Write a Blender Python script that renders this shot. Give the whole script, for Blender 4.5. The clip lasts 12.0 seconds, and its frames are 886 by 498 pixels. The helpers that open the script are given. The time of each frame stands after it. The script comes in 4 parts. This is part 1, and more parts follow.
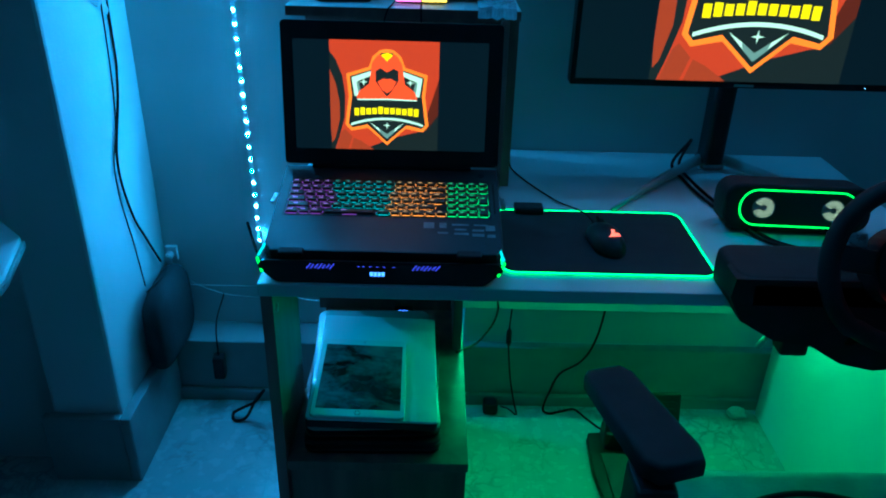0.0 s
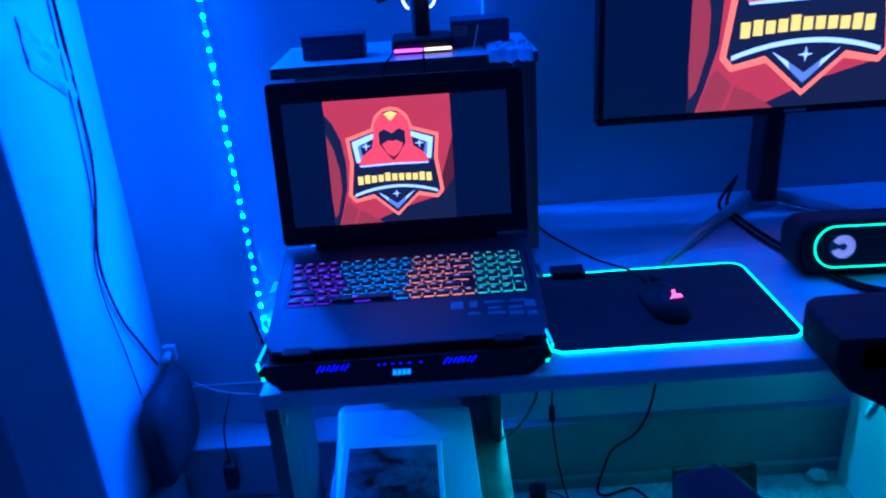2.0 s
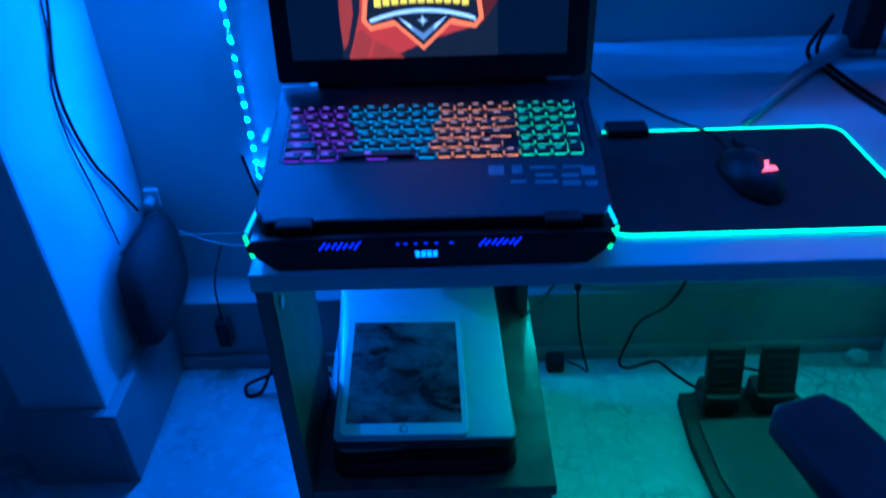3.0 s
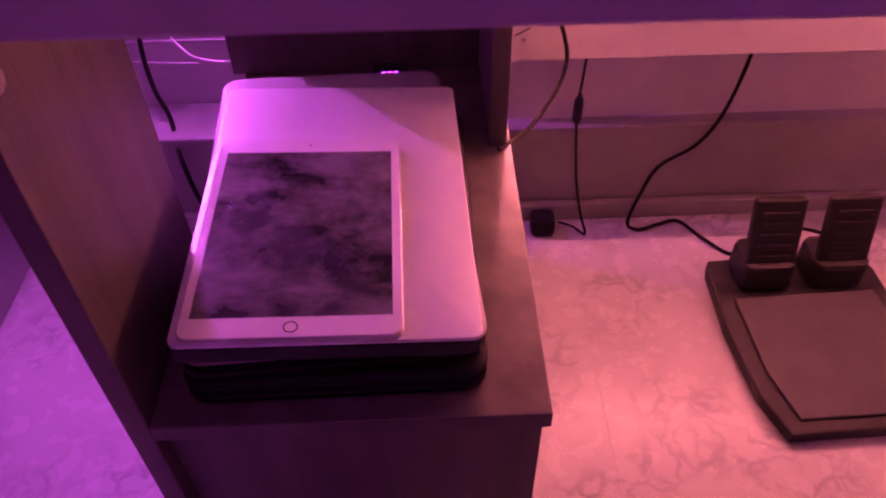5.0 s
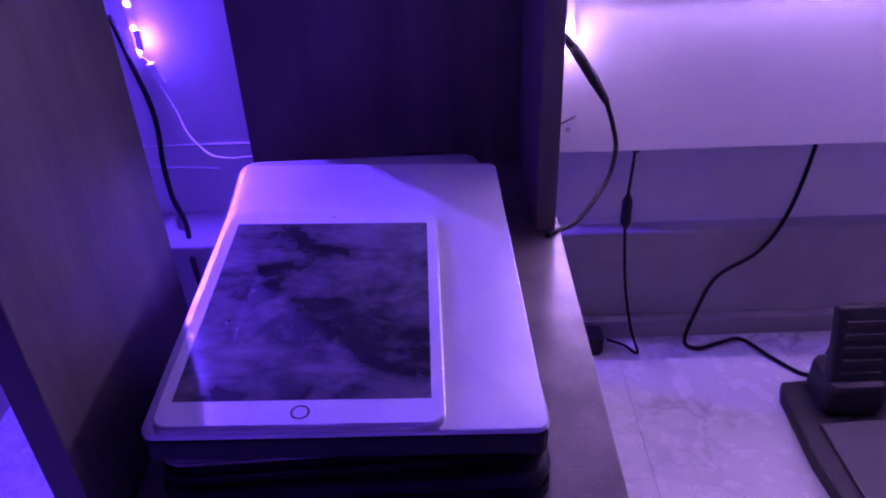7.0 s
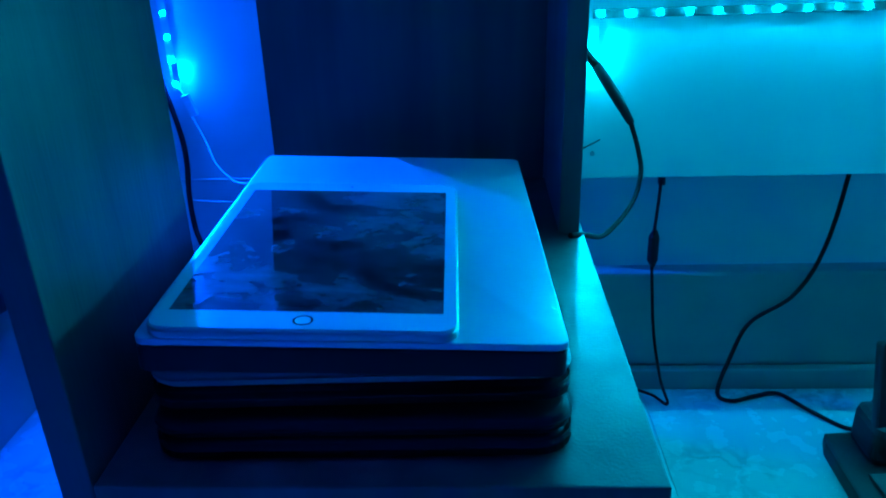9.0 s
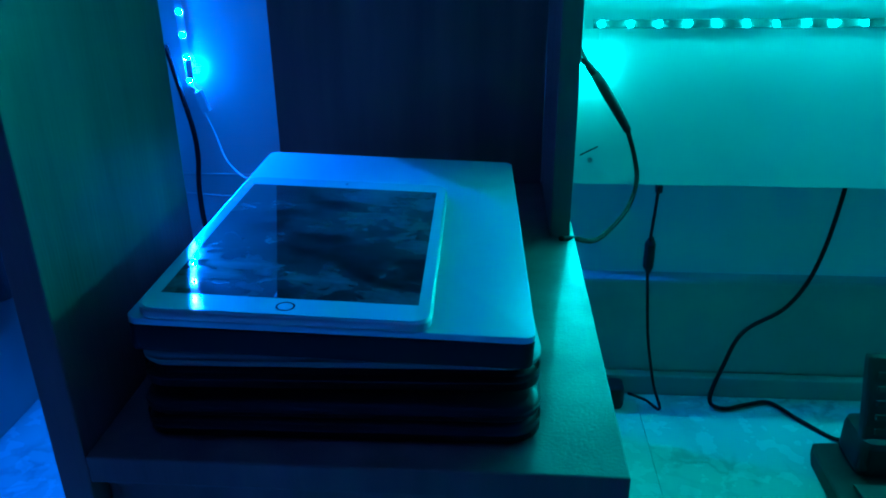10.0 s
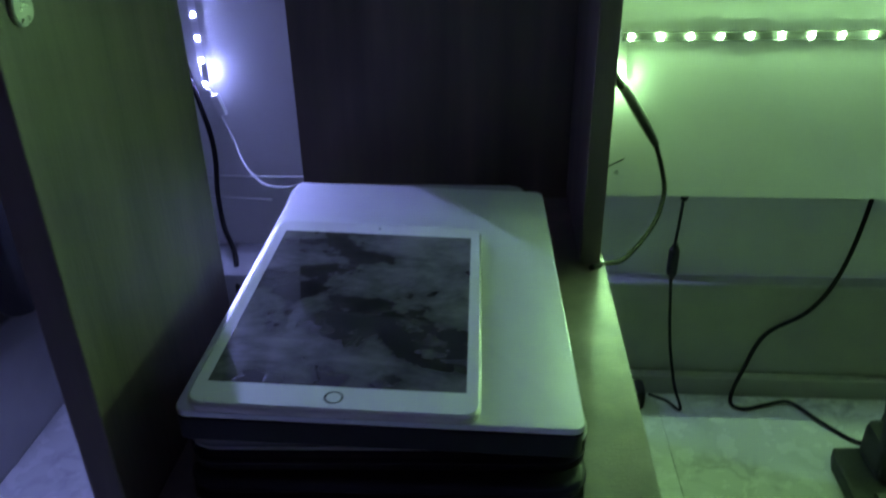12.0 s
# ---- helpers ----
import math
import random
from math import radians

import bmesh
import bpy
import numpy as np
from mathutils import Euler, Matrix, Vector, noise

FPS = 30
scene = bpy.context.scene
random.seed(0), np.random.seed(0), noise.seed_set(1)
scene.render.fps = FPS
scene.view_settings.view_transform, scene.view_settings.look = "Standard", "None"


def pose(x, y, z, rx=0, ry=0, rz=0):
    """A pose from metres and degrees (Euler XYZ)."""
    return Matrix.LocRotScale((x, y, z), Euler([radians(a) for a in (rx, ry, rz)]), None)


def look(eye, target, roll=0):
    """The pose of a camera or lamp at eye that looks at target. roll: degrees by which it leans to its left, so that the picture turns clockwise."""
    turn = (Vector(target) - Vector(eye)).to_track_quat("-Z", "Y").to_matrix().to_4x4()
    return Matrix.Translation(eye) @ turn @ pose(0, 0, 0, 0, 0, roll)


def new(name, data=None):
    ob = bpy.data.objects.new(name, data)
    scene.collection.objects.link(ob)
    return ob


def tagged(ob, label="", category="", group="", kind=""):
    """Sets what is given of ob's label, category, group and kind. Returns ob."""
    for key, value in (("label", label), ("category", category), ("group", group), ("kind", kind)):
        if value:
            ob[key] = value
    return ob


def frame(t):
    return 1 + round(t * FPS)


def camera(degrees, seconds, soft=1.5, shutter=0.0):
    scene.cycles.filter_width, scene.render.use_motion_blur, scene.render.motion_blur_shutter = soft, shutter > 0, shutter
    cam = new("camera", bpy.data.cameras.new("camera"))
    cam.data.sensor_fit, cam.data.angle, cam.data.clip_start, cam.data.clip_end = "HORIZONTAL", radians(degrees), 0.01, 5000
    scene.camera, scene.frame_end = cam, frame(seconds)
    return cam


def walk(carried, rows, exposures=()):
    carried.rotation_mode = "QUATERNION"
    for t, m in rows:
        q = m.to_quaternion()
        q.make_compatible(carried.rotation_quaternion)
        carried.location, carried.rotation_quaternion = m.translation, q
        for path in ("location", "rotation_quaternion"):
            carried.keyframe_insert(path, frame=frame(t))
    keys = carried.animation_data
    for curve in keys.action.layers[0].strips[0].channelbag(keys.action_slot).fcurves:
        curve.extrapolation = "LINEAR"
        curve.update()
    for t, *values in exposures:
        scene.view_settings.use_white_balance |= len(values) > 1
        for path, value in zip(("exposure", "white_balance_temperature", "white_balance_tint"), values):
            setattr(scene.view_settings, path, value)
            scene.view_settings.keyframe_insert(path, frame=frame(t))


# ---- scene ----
cam = camera(60.4, 12.0, soft=2.0, shutter=0.6)
PATH = [
    (0, (-0.069, 0.344, 1.369), (-0.043, 2.119, 0.447), 1.7),
    (0.5, (-0.091, 0.347, 1.361), (-0.065, 2.12, 0.437), 1.3),
    (1, (-0.125, 0.362, 1.34), (-0.103, 2.129, 0.405), 0.3),
    (1.5, (-0.137, 0.409, 1.327), (-0.106, 2.226, 0.492), -1.7),
    (2, (-0.091, 0.538, 1.314), (-0.092, 2.377, 0.527), -4.0),
    (2.5, (-0.08, 0.684, 1.27), (-0.18, 2.453, 0.343), -1.7),
    (3, (-0.132, 0.754, 1.241), (-0.152, 2.381, 0.079), -2.0),
    (3.5, (-0.16, 0.82, 1.192), (-0.058, 2.386, -0.048), -0.0),
    (3.7, (-0.143, 0.858, 1.173), (-0.035, 2.379, -0.121), -0.6),
    (5.3, (-0.09, 1.1, 0.872), (-0.085, 2.509, -0.548), -1.3),
    (5.5, (-0.094, 1.116, 0.858), (-0.098, 2.587, -0.497), -1.4),
    (6, (-0.108, 1.14, 0.799), (-0.106, 2.72, -0.428), -1.4),
    (6.5, (-0.111, 1.121, 0.786), (-0.11, 2.747, -0.378), -2.0),
    (7, (-0.108, 1.116, 0.784), (-0.13, 2.786, -0.316), -2.3),
    (7.5, (-0.114, 1.102, 0.763), (-0.169, 2.812, -0.272), -3.7),
    (9.3, (-0.098, 1.056, 0.659), (-0.204, 2.885, -0.144), -1.0),
    (9.5, (-0.084, 1.046, 0.67), (-0.218, 2.868, -0.143), -1.0),
    (10, (-0.08, 1.05, 0.669), (-0.208, 2.876, -0.136), -0.4),
    (10.5, (-0.083, 1.06, 0.701), (-0.208, 2.887, -0.104), -0.4),
    (11, (-0.086, 1.063, 0.719), (-0.217, 2.89, -0.086), -0.5),
    (11.5, (-0.087, 1.072, 0.731), (-0.219, 2.898, -0.075), -0.6),
    (12, (-0.108, 1.09, 0.743), (-0.243, 2.855, -0.189), -1.0),
]
# the room's light drifts from green through blue, pink and violet back to green: stops, white balance and tint
EXPOSURES = [
    (0, 0.5, 6000, -62), (0.5, 0.45, 5100, -48), (1, 0.5, 4650, -22), (1.5, 0.4, 4350, 20), (2, 0.25, 3750, 50),
    (2.5, 0.05, 3600, 45), (3, 0.3, 3780, 12), (3.5, 0.45, 4300, 0), (3.7, 0.45, 4350, 10), (4.4, 0.5, 6200, 200), (5.3, 0.8, 15000, 425), (5.5, 0.95, 15000, 415), (6, 1.1, 11500, 350),
    (6.5, 0.85, 8200, 340), (7, 0.6, 7200, 325), (7.5, 0.6, 5350, 205), (9.5, 0.95, 3500, 30), (10, 0.9, 4050, 20),
    (10.5, 0.9, 4600, -8), (11, 0.75, 7300, -57), (11.5, 0.75, 9800, -26), (12, 0.85, 11000, 60),
]
walk(cam, [(t, look(eye, target, roll)) for t, eye, target, roll in PATH], EXPOSURES)

# ---- light: two LED strips, one added fill strip and a dark room ----
world = bpy.data.worlds.new("world")
world.use_nodes = True
world.node_tree.nodes["Background"].inputs[0].default_value = (0.25, 0.4, 0.9, 1)
world.node_tree.nodes["Background"].inputs[1].default_value = 0.0
scene.world = world
WALL_LED = (0.10, 0.30, 1.0)
DESK_LED = (0.09, 1.0, 0.50)
WALL_POWER, LOW_POWER, FILL_POWER, DESK_POWER = 5600.0, 8500.0, 8500.0, 2150.0


# ---- helpers of this scene ----
def mat(name, a, b=None, rough=0.5, metal=0.0, scale=6.0, fine=90.0, bump=0.1, stretch=(1, 1, 1), coat=0.0, spread=0.5):
    """Two tones mixed by a broad noise, with a fine grain that drives roughness and relief."""
    m = bpy.data.materials.new(name)
    m.use_nodes = True
    nt = m.node_tree
    bsdf = nt.nodes["Principled BSDF"]
    b = b or tuple(c * 0.75 for c in a)
    tc = nt.nodes.new("ShaderNodeTexCoord")
    mp = nt.nodes.new("ShaderNodeMapping")
    mp.inputs["Scale"].default_value = stretch
    nt.links.new(tc.outputs["Object"], mp.inputs["Vector"])
    n1 = nt.nodes.new("ShaderNodeTexNoise")
    n1.inputs["Scale"].default_value, n1.inputs["Detail"].default_value = scale, 5
    n2 = nt.nodes.new("ShaderNodeTexNoise")
    n2.inputs["Scale"].default_value, n2.inputs["Detail"].default_value = fine, 3
    for n in (n1, n2):
        nt.links.new(mp.outputs[0], n.inputs["Vector"])
    ramp = nt.nodes.new("ShaderNodeValToRGB")
    ramp.color_ramp.elements[0].position, ramp.color_ramp.elements[1].position = 0.5 - spread * 0.4, 0.5 + spread * 0.4
    ramp.color_ramp.elements[0].color, ramp.color_ramp.elements[1].color = (*b, 1), (*a, 1)
    nt.links.new(n1.outputs["Fac"], ramp.inputs[0])
    nt.links.new(ramp.outputs[0], bsdf.inputs["Base Color"])
    mr = nt.nodes.new("ShaderNodeMapRange")
    mr.inputs["To Min"].default_value, mr.inputs["To Max"].default_value = max(0.02, rough - 0.1), min(1, rough + 0.1)
    nt.links.new(n2.outputs["Fac"], mr.inputs["Value"])
    nt.links.new(mr.outputs[0], bsdf.inputs["Roughness"])
    bsdf.inputs["Metallic"].default_value = metal
    bsdf.inputs["Coat Weight"].default_value = coat
    if bump:
        bp = nt.nodes.new("ShaderNodeBump")
        bp.inputs["Strength"].default_value, bp.inputs["Distance"].default_value = bump, 0.002
        nt.links.new(n2.outputs["Fac"], bp.inputs["Height"])
        nt.links.new(bp.outputs[0], bsdf.inputs["Normal"])
    return m


def glow(name, color, strength):
    m = bpy.data.materials.new(name)
    m.use_nodes = True
    bsdf = m.node_tree.nodes["Principled BSDF"]
    bsdf.inputs["Base Color"].default_value = (0.02, 0.02, 0.02, 1)
    bsdf.inputs["Emission Color"].default_value = (*color, 1)
    bsdf.inputs["Emission Strength"].default_value = strength
    return m


def marble(name):
    m = mat(name, (0.48, 0.48, 0.46), (0.39, 0.40, 0.39), rough=0.26, scale=4, fine=30, bump=0.02)
    nt = m.node_tree
    bsdf = nt.nodes["Principled BSDF"]
    ramp = bsdf.inputs["Base Color"].links[0].from_node
    tc = nt.nodes.new("ShaderNodeNewGeometry")
    warp = nt.nodes.new("ShaderNodeTexNoise")
    warp.inputs["Scale"].default_value, warp.inputs["Detail"].default_value = 9.0, 8
    add = nt.nodes.new("ShaderNodeVectorMath")
    add.operation = "MULTIPLY_ADD"
    add.inputs[1].default_value = (0.24, 0.24, 0.24)
    vein = nt.nodes.new("ShaderNodeTexVoronoi")
    vein.feature, vein.inputs["Scale"].default_value = "DISTANCE_TO_EDGE", 17.0
    lim = nt.nodes.new("ShaderNodeValToRGB")
    lim.color_ramp.elements[0].color, lim.color_ramp.elements[1].color = (1, 1, 1, 1), (0, 0, 0, 1)
    lim.color_ramp.elements[0].position, lim.color_ramp.elements[1].position = 0.0, 0.16
    patch = nt.nodes.new("ShaderNodeTexNoise")
    patch.inputs["Scale"].default_value = 5.5
    pr = nt.nodes.new("ShaderNodeValToRGB")
    pr.color_ramp.elements[0].position, pr.color_ramp.elements[1].position = 0.45, 0.72
    mul = nt.nodes.new("ShaderNodeMath")
    mul.operation = "MULTIPLY"
    mix = nt.nodes.new("ShaderNodeMix")
    mix.data_type = "RGBA"
    mix.inputs["B"].default_value = (0.19, 0.19, 0.19, 1)
    L = nt.links.new
    L(tc.outputs["Position"], warp.inputs["Vector"]), L(tc.outputs["Position"], add.inputs[2]), L(warp.outputs["Color"], add.inputs[0])
    L(add.outputs[0], vein.inputs["Vector"]), L(vein.outputs["Distance"], lim.inputs[0]), L(tc.outputs["Position"], patch.inputs["Vector"])
    L(patch.outputs["Fac"], pr.inputs[0]), L(lim.outputs[0], mul.inputs[0]), L(pr.outputs[0], mul.inputs[1])
    L(mul.outputs[0], mix.inputs["Factor"]), L(ramp.outputs[0], mix.inputs["A"]), L(mix.outputs["Result"], bsdf.inputs["Base Color"])
    return m


def link(name, bm, material, parent=None, label="", smooth=False):
    me = bpy.data.meshes.new(name)
    bm.normal_update()
    bm.to_mesh(me)
    bm.free()
    for one in (material if isinstance(material, (list, tuple)) else [material]):
        me.materials.append(one)
    if smooth:
        me.polygons.foreach_set("use_smooth", [True] * len(me.polygons))
    ob = new(name, me)
    if parent is not None:
        ob.parent = parent
    return tagged(ob, label)


def part(name, bm, material, parent, label="", smooth=False):
    return link(name, bm, material, parent, label, smooth)


def thing(name, label, category, group="", kind="", at=None):
    ob = new(name)
    ob.empty_display_size = 0.05
    if at is not None:
        ob.matrix_basis = at
    return tagged(ob, label, category, group, kind)


def box(x0, x1, y0, y1, z0, z1, bevel=0.0, seg=2, bm=None, m=None):
    """A box between two corners, with bevelled edges, added to bm if one is given."""
    b = bmesh.new()
    bmesh.ops.create_cube(b, size=1)
    for v in b.verts:
        v.co = Vector(((x0 + x1) / 2 + v.co.x * (x1 - x0), (y0 + y1) / 2 + v.co.y * (y1 - y0), (z0 + z1) / 2 + v.co.z * (z1 - z0)))
    if bevel:
        bmesh.ops.bevel(b, geom=b.edges[:], offset=bevel, segments=seg, profile=0.6, affect="EDGES")
    if m is not None:
        b.transform(m)
    return join(bm, b)


def join(bm, b):
    if bm is None:
        return b
    me = bpy.data.meshes.new("tmp")
    b.to_mesh(me)
    b.free()
    bm.from_mesh(me)
    bpy.data.meshes.remove(me)
    return bm


def prism(pts, z0, z1, bevel=0.0, seg=2, m=None, bm=None, mi=0):
    """An outline in x, y raised from z0 to z1."""
    b = bmesh.new()
    low = [b.verts.new((x, y, z0)) for x, y in pts]
    face = b.faces.new(low)
    ext = bmesh.ops.extrude_face_region(b, geom=[face])
    for v in ext["geom"]:
        if isinstance(v, bmesh.types.BMVert):
            v.co.z = z1
    bmesh.ops.recalc_face_normals(b, faces=b.faces[:])
    if bevel:
        bmesh.ops.bevel(b, geom=[e for e in b.edges if abs(e.verts[0].co.z - e.verts[1].co.z) < 1e-6], offset=bevel, segments=seg, profile=0.6, affect="EDGES")
    for f in b.faces:
        f.material_index = mi
    if m is not None:
        b.transform(m)
    return join(bm, b)


def rounded(x0, x1, y0, y1, r, n=6):
    pts = []
    for cx, cy, a0 in ((x1 - r, y1 - r, 0), (x0 + r, y1 - r, 90), (x0 + r, y0 + r, 180), (x1 - r, y0 + r, 270)):
        for i in range(n + 1):
            a = radians(a0 + 90 * i / n)
            pts.append((cx + r * math.cos(a), cy + r * math.sin(a)))
    return pts


def cyl(r, z0, z1, n=24, bevel=0.0, m=None, bm=None, r2=None):
    b = bmesh.new()
    bmesh.ops.create_cone(b, cap_ends=True, segments=n, radius1=r, radius2=r if r2 is None else r2, depth=z1 - z0)
    bmesh.ops.translate(b, verts=b.verts[:], vec=(0, 0, (z0 + z1) / 2))
    if bevel:
        bmesh.ops.bevel(b, geom=[e for e in b.edges if abs(e.verts[0].co.z - e.verts[1].co.z) < 1e-6], offset=bevel, segments=2, affect="EDGES")
    if m is not None:
        b.transform(m)
    return join(bm, b)


def smooth_path(pts, n=8):
    """Points along a smooth curve through pts."""
    p = [Vector(q) for q in pts]
    p = [2 * p[0] - p[1]] + p + [2 * p[-1] - p[-2]]
    out = []
    for i in range(1, len(p) - 2):
        for k in range(n):
            t = k / n
            a, b, c, d = p[i - 1], p[i], p[i + 1], p[i + 2]
            out.append(0.5 * (2 * b + (c - a) * t + (2 * a - 5 * b + 4 * c - d) * t * t + (3 * b - a - 3 * c + d) * t ** 3))
    return out + [p[-2]]


def tube(path, r, n=8, bm=None, closed=False):
    """A round tube along a list of points; r is a number or one per point."""
    b = bmesh.new()
    path = [Vector(q) for q in path]
    rings, up = [], Vector((0.13, 0.21, 0.97))
    for i, p in enumerate(path):
        if closed:
            t = path[(i + 1) % len(path)] - path[i - 1]
        else:
            t = path[min(i + 1, len(path) - 1)] - path[max(i - 1, 0)]
        t.normalize()
        s = t.cross(up)
        if s.length < 1e-3:
            s = t.cross(Vector((1, 0, 0)))
        s.normalize()
        up = s.cross(t)
        rr = r[i] if isinstance(r, (list, tuple)) else r
        rings.append([b.verts.new(p + rr * (math.cos(2 * math.pi * k / n) * s + math.sin(2 * math.pi * k / n) * up)) for k in range(n)])
    pairs = list(zip(rings, rings[1:])) + ([(rings[-1], rings[0])] if closed else [])
    for a, c in pairs:
        for k in range(n):
            b.faces.new((a[k], a[(k + 1) % n], c[(k + 1) % n], c[k]))
    if not closed:
        b.faces.new(rings[0][::-1]), b.faces.new(rings[-1])
    bmesh.ops.recalc_face_normals(b, faces=b.faces[:])
    return join(bm, b)


# ---- materials ----
M_WALL = mat("wall_paint", (0.68, 0.68, 0.66), (0.58, 0.58, 0.57), rough=0.65, scale=3, fine=60, bump=0.15)
M_DIM = mat("low_bounce_paint", (0.17, 0.16, 0.16), (0.13, 0.13, 0.13), rough=0.75, scale=3, fine=60, bump=0.1)
M_SKIRT = mat("skirting_stone", (0.30, 0.30, 0.29), (0.23, 0.23, 0.23), rough=0.45, scale=9, fine=80, bump=0.1)
M_FLOOR = marble("marble_tile")
M_GROUT = mat("grout", (0.56, 0.56, 0.55), rough=0.9)
M_CEIL = mat("ceiling_paint", (0.8, 0.8, 0.8), rough=0.8)
M_WHITE = mat("white_laminate", (0.78, 0.78, 0.77), (0.72, 0.72, 0.72), rough=0.35, scale=5, fine=120, bump=0.03)
M_TOP = mat("pale_laminate", (0.62, 0.62, 0.60), (0.54, 0.54, 0.53), rough=0.32, scale=6, fine=140, bump=0.04, stretch=(0.4, 2, 2))
M_WOOD = mat("dark_walnut_laminate", (0.26, 0.160, 0.135), (0.075, 0.048, 0.042), rough=0.42, scale=8, fine=120, bump=0.15, stretch=(3.2, 3.2, 0.3), spread=0.8)
M_BLACK = mat("black_plastic", (0.022, 0.022, 0.024), (0.014, 0.014, 0.016), rough=0.38, scale=20, fine=400, bump=0.05)
M_SOFT = mat("black_rubber", (0.02, 0.02, 0.021), (0.012, 0.012, 0.013), rough=0.7, scale=20, fine=500, bump=0.12)
M_SILVER = mat("brushed_aluminium", (0.76, 0.76, 0.77), (0.69, 0.69, 0.71), rough=0.36, metal=0.35, scale=8, fine=600, bump=0.02)
M_STEEL = mat("zinc", (0.6, 0.6, 0.6), rough=0.3, metal=1.0, scale=40, fine=300)
M_TAPE = mat("grey_tape", (0.14, 0.14, 0.14), (0.05, 0.05, 0.05), rough=0.5, scale=70, fine=300)
M_CORD = mat("black_cord", (0.008, 0.008, 0.008), rough=0.75)
M_CORDW = mat("white_cord", (0.7, 0.7, 0.68), rough=0.5)
M_GLASS = mat("dark_glass", (0.012, 0.013, 0.015), (0.007, 0.007, 0.008), rough=0.16, scale=8, fine=50, bump=0.0)
for dull in (M_BLACK, M_SOFT, M_CORD):
    dull.node_tree.nodes["Principled BSDF"].inputs["Specular IOR Level"].default_value = 0.2
M_CORE = glow("led_core", (1.0, 0.95, 0.95), 40.0)
M_LEDW = glow("led_wall", WALL_LED, WALL_POWER)
M_LEDL = glow("led_low", WALL_LED, LOW_POWER)
M_LEDF = glow("led_fill", WALL_LED, FILL_POWER)
M_LEDD = glow("led_desk", DESK_LED, DESK_POWER)

# ---- structure ----
def structure(name, bm, material, label, category):
    return tagged(link(name, bm, material), label, category, kind="structure")


WALL_Y = 2.15
structure("wall_north", box(-2.2, 2.6, WALL_Y, WALL_Y + 0.15, 0, 2.7), M_WALL, "painted back wall washed by LED light", "wall")
structure("wall_niche", box(0.02, 2.6, 2.076, WALL_Y, 0.188, 2.7), M_WALL, "painted wall standing forward behind the desk", "wall")
# unseen walls added to close the room, dark to cut bounced light
structure("wall_south", box(-2.2, 2.6, -1.75, -1.6, 0, 2.7), M_DIM, "unseen wall of the unlit room, dark to cut bounced light", "wall")
structure("wall_west", box(-2.35, -2.2, -1.75, 2.25, 0, 2.7), M_DIM, "unseen wall of the unlit room, dark to cut bounced light", "wall")
structure("wall_east", box(2.6, 2.75, -1.75, 2.25, 0, 2.7), M_DIM, "unseen wall of the unlit room, dark to cut bounced light", "wall")
structure("ceiling", box(-2.35, 2.75, -1.75, 2.25, 2.7, 2.8), M_CEIL, "plain pale ceiling above the dark room", "ceiling")
structure("pillar", box(-0.945, -0.785, 1.745, WALL_Y, 0, 2.7, 0.008), M_WALL, "painted wall pillar with rounded edge", "pillar")
floor = structure("floor", box(-2.35, 2.75, -1.75, 2.25, -0.05, -0.0012), M_GROUT, "pale veined marble tile floor", "floor")
sk = box(-0.76, 2.6, 2.036, WALL_Y, 0.0, 0.034, 0.003)
box(-0.76, 2.6, 2.048, WALL_Y, 0.034, 0.188, 0.005, bm=sk)
box(-0.785, -0.76, 1.722, WALL_Y, 0.0, 0.19, 0.004, bm=sk)
box(-0.965, -0.785, 1.722, 1.745, 0.0, 0.19, 0.004, bm=sk)
structure("baseboard", sk, M_SKIRT, "grey stone skirting with a ledge along the wall", "baseboard")
structure("wall_return", box(-2.2, -0.945, 1.80, 1.95, 0, 2.7), M_WALL, "painted wall running on beside the pillar", "wall")

# ---- desk with open cubby and base cabinet ----
TOP = 0.745
desk = thing("computer_desk", "computer desk with pale top and dark wooden side panel", "desk")
part("desktop", box(-0.353, 0.86, 1.408, 2.072, TOP - 0.024, TOP, 0.003), M_TOP, desk, "pale laminate desktop")
side = part("side_panel", box(-0.352, -0.332, 1.418, 1.628, 0, TOP - 0.025, 0.0015), M_WOOD, desk)
for y, z in ((1.443, 0.680), (1.567, 0.680)):
    part("cam_lock", cyl(0.0085, 0, 0.003, 20, 0.0006, pose(-0.3325, y, z, 0, 90, 0)), M_STEEL, side, "zinc cam lock in the panel")
part("side_panel", box(0.84, 0.858, 1.43, 2.02, 0, TOP - 0.025, 0.0015), M_WHITE, desk, "white laminate side panel")
part("back_panel", box(-0.346, -0.0215, 1.952, 1.97, 0.362, TOP - 0.025, 0.001), M_WOOD, desk)
part("divider", box(-0.02, 0.0, 1.783, 1.977, 0.362, TOP - 0.025, 0.0012), M_WOOD, desk)
apron = part("modesty_panel", box(0.003, 0.839, 1.978, 1.996, 0.354, TOP - 0.025, 0.001), M_WHITE, desk, "white laminate modesty panel under the top")
part("base_cabinet", box(-0.331, 0.003, 1.435, 1.97, 0.0, 0.34, 0.001), M_WOOD, desk)
part("cabinet_top", box(-0.331, 0.006, 1.417, 1.97, 0.34, 0.36, 0.0015), M_WOOD, desk)
hutch = thing("desk_hutch", "dark wooden hutch with a top shelf behind the laptop", "shelf")
part("shelf", box(-0.353, 0.085, 1.80, 2.03, 1.095, 1.113, 0.0015), M_TOP, hutch)
part("edge_band", box(-0.353, 0.085, 1.797, 1.7995, 1.095, 1.1125, 0.0005), M_WOOD, hutch, "dark wooden front edging")
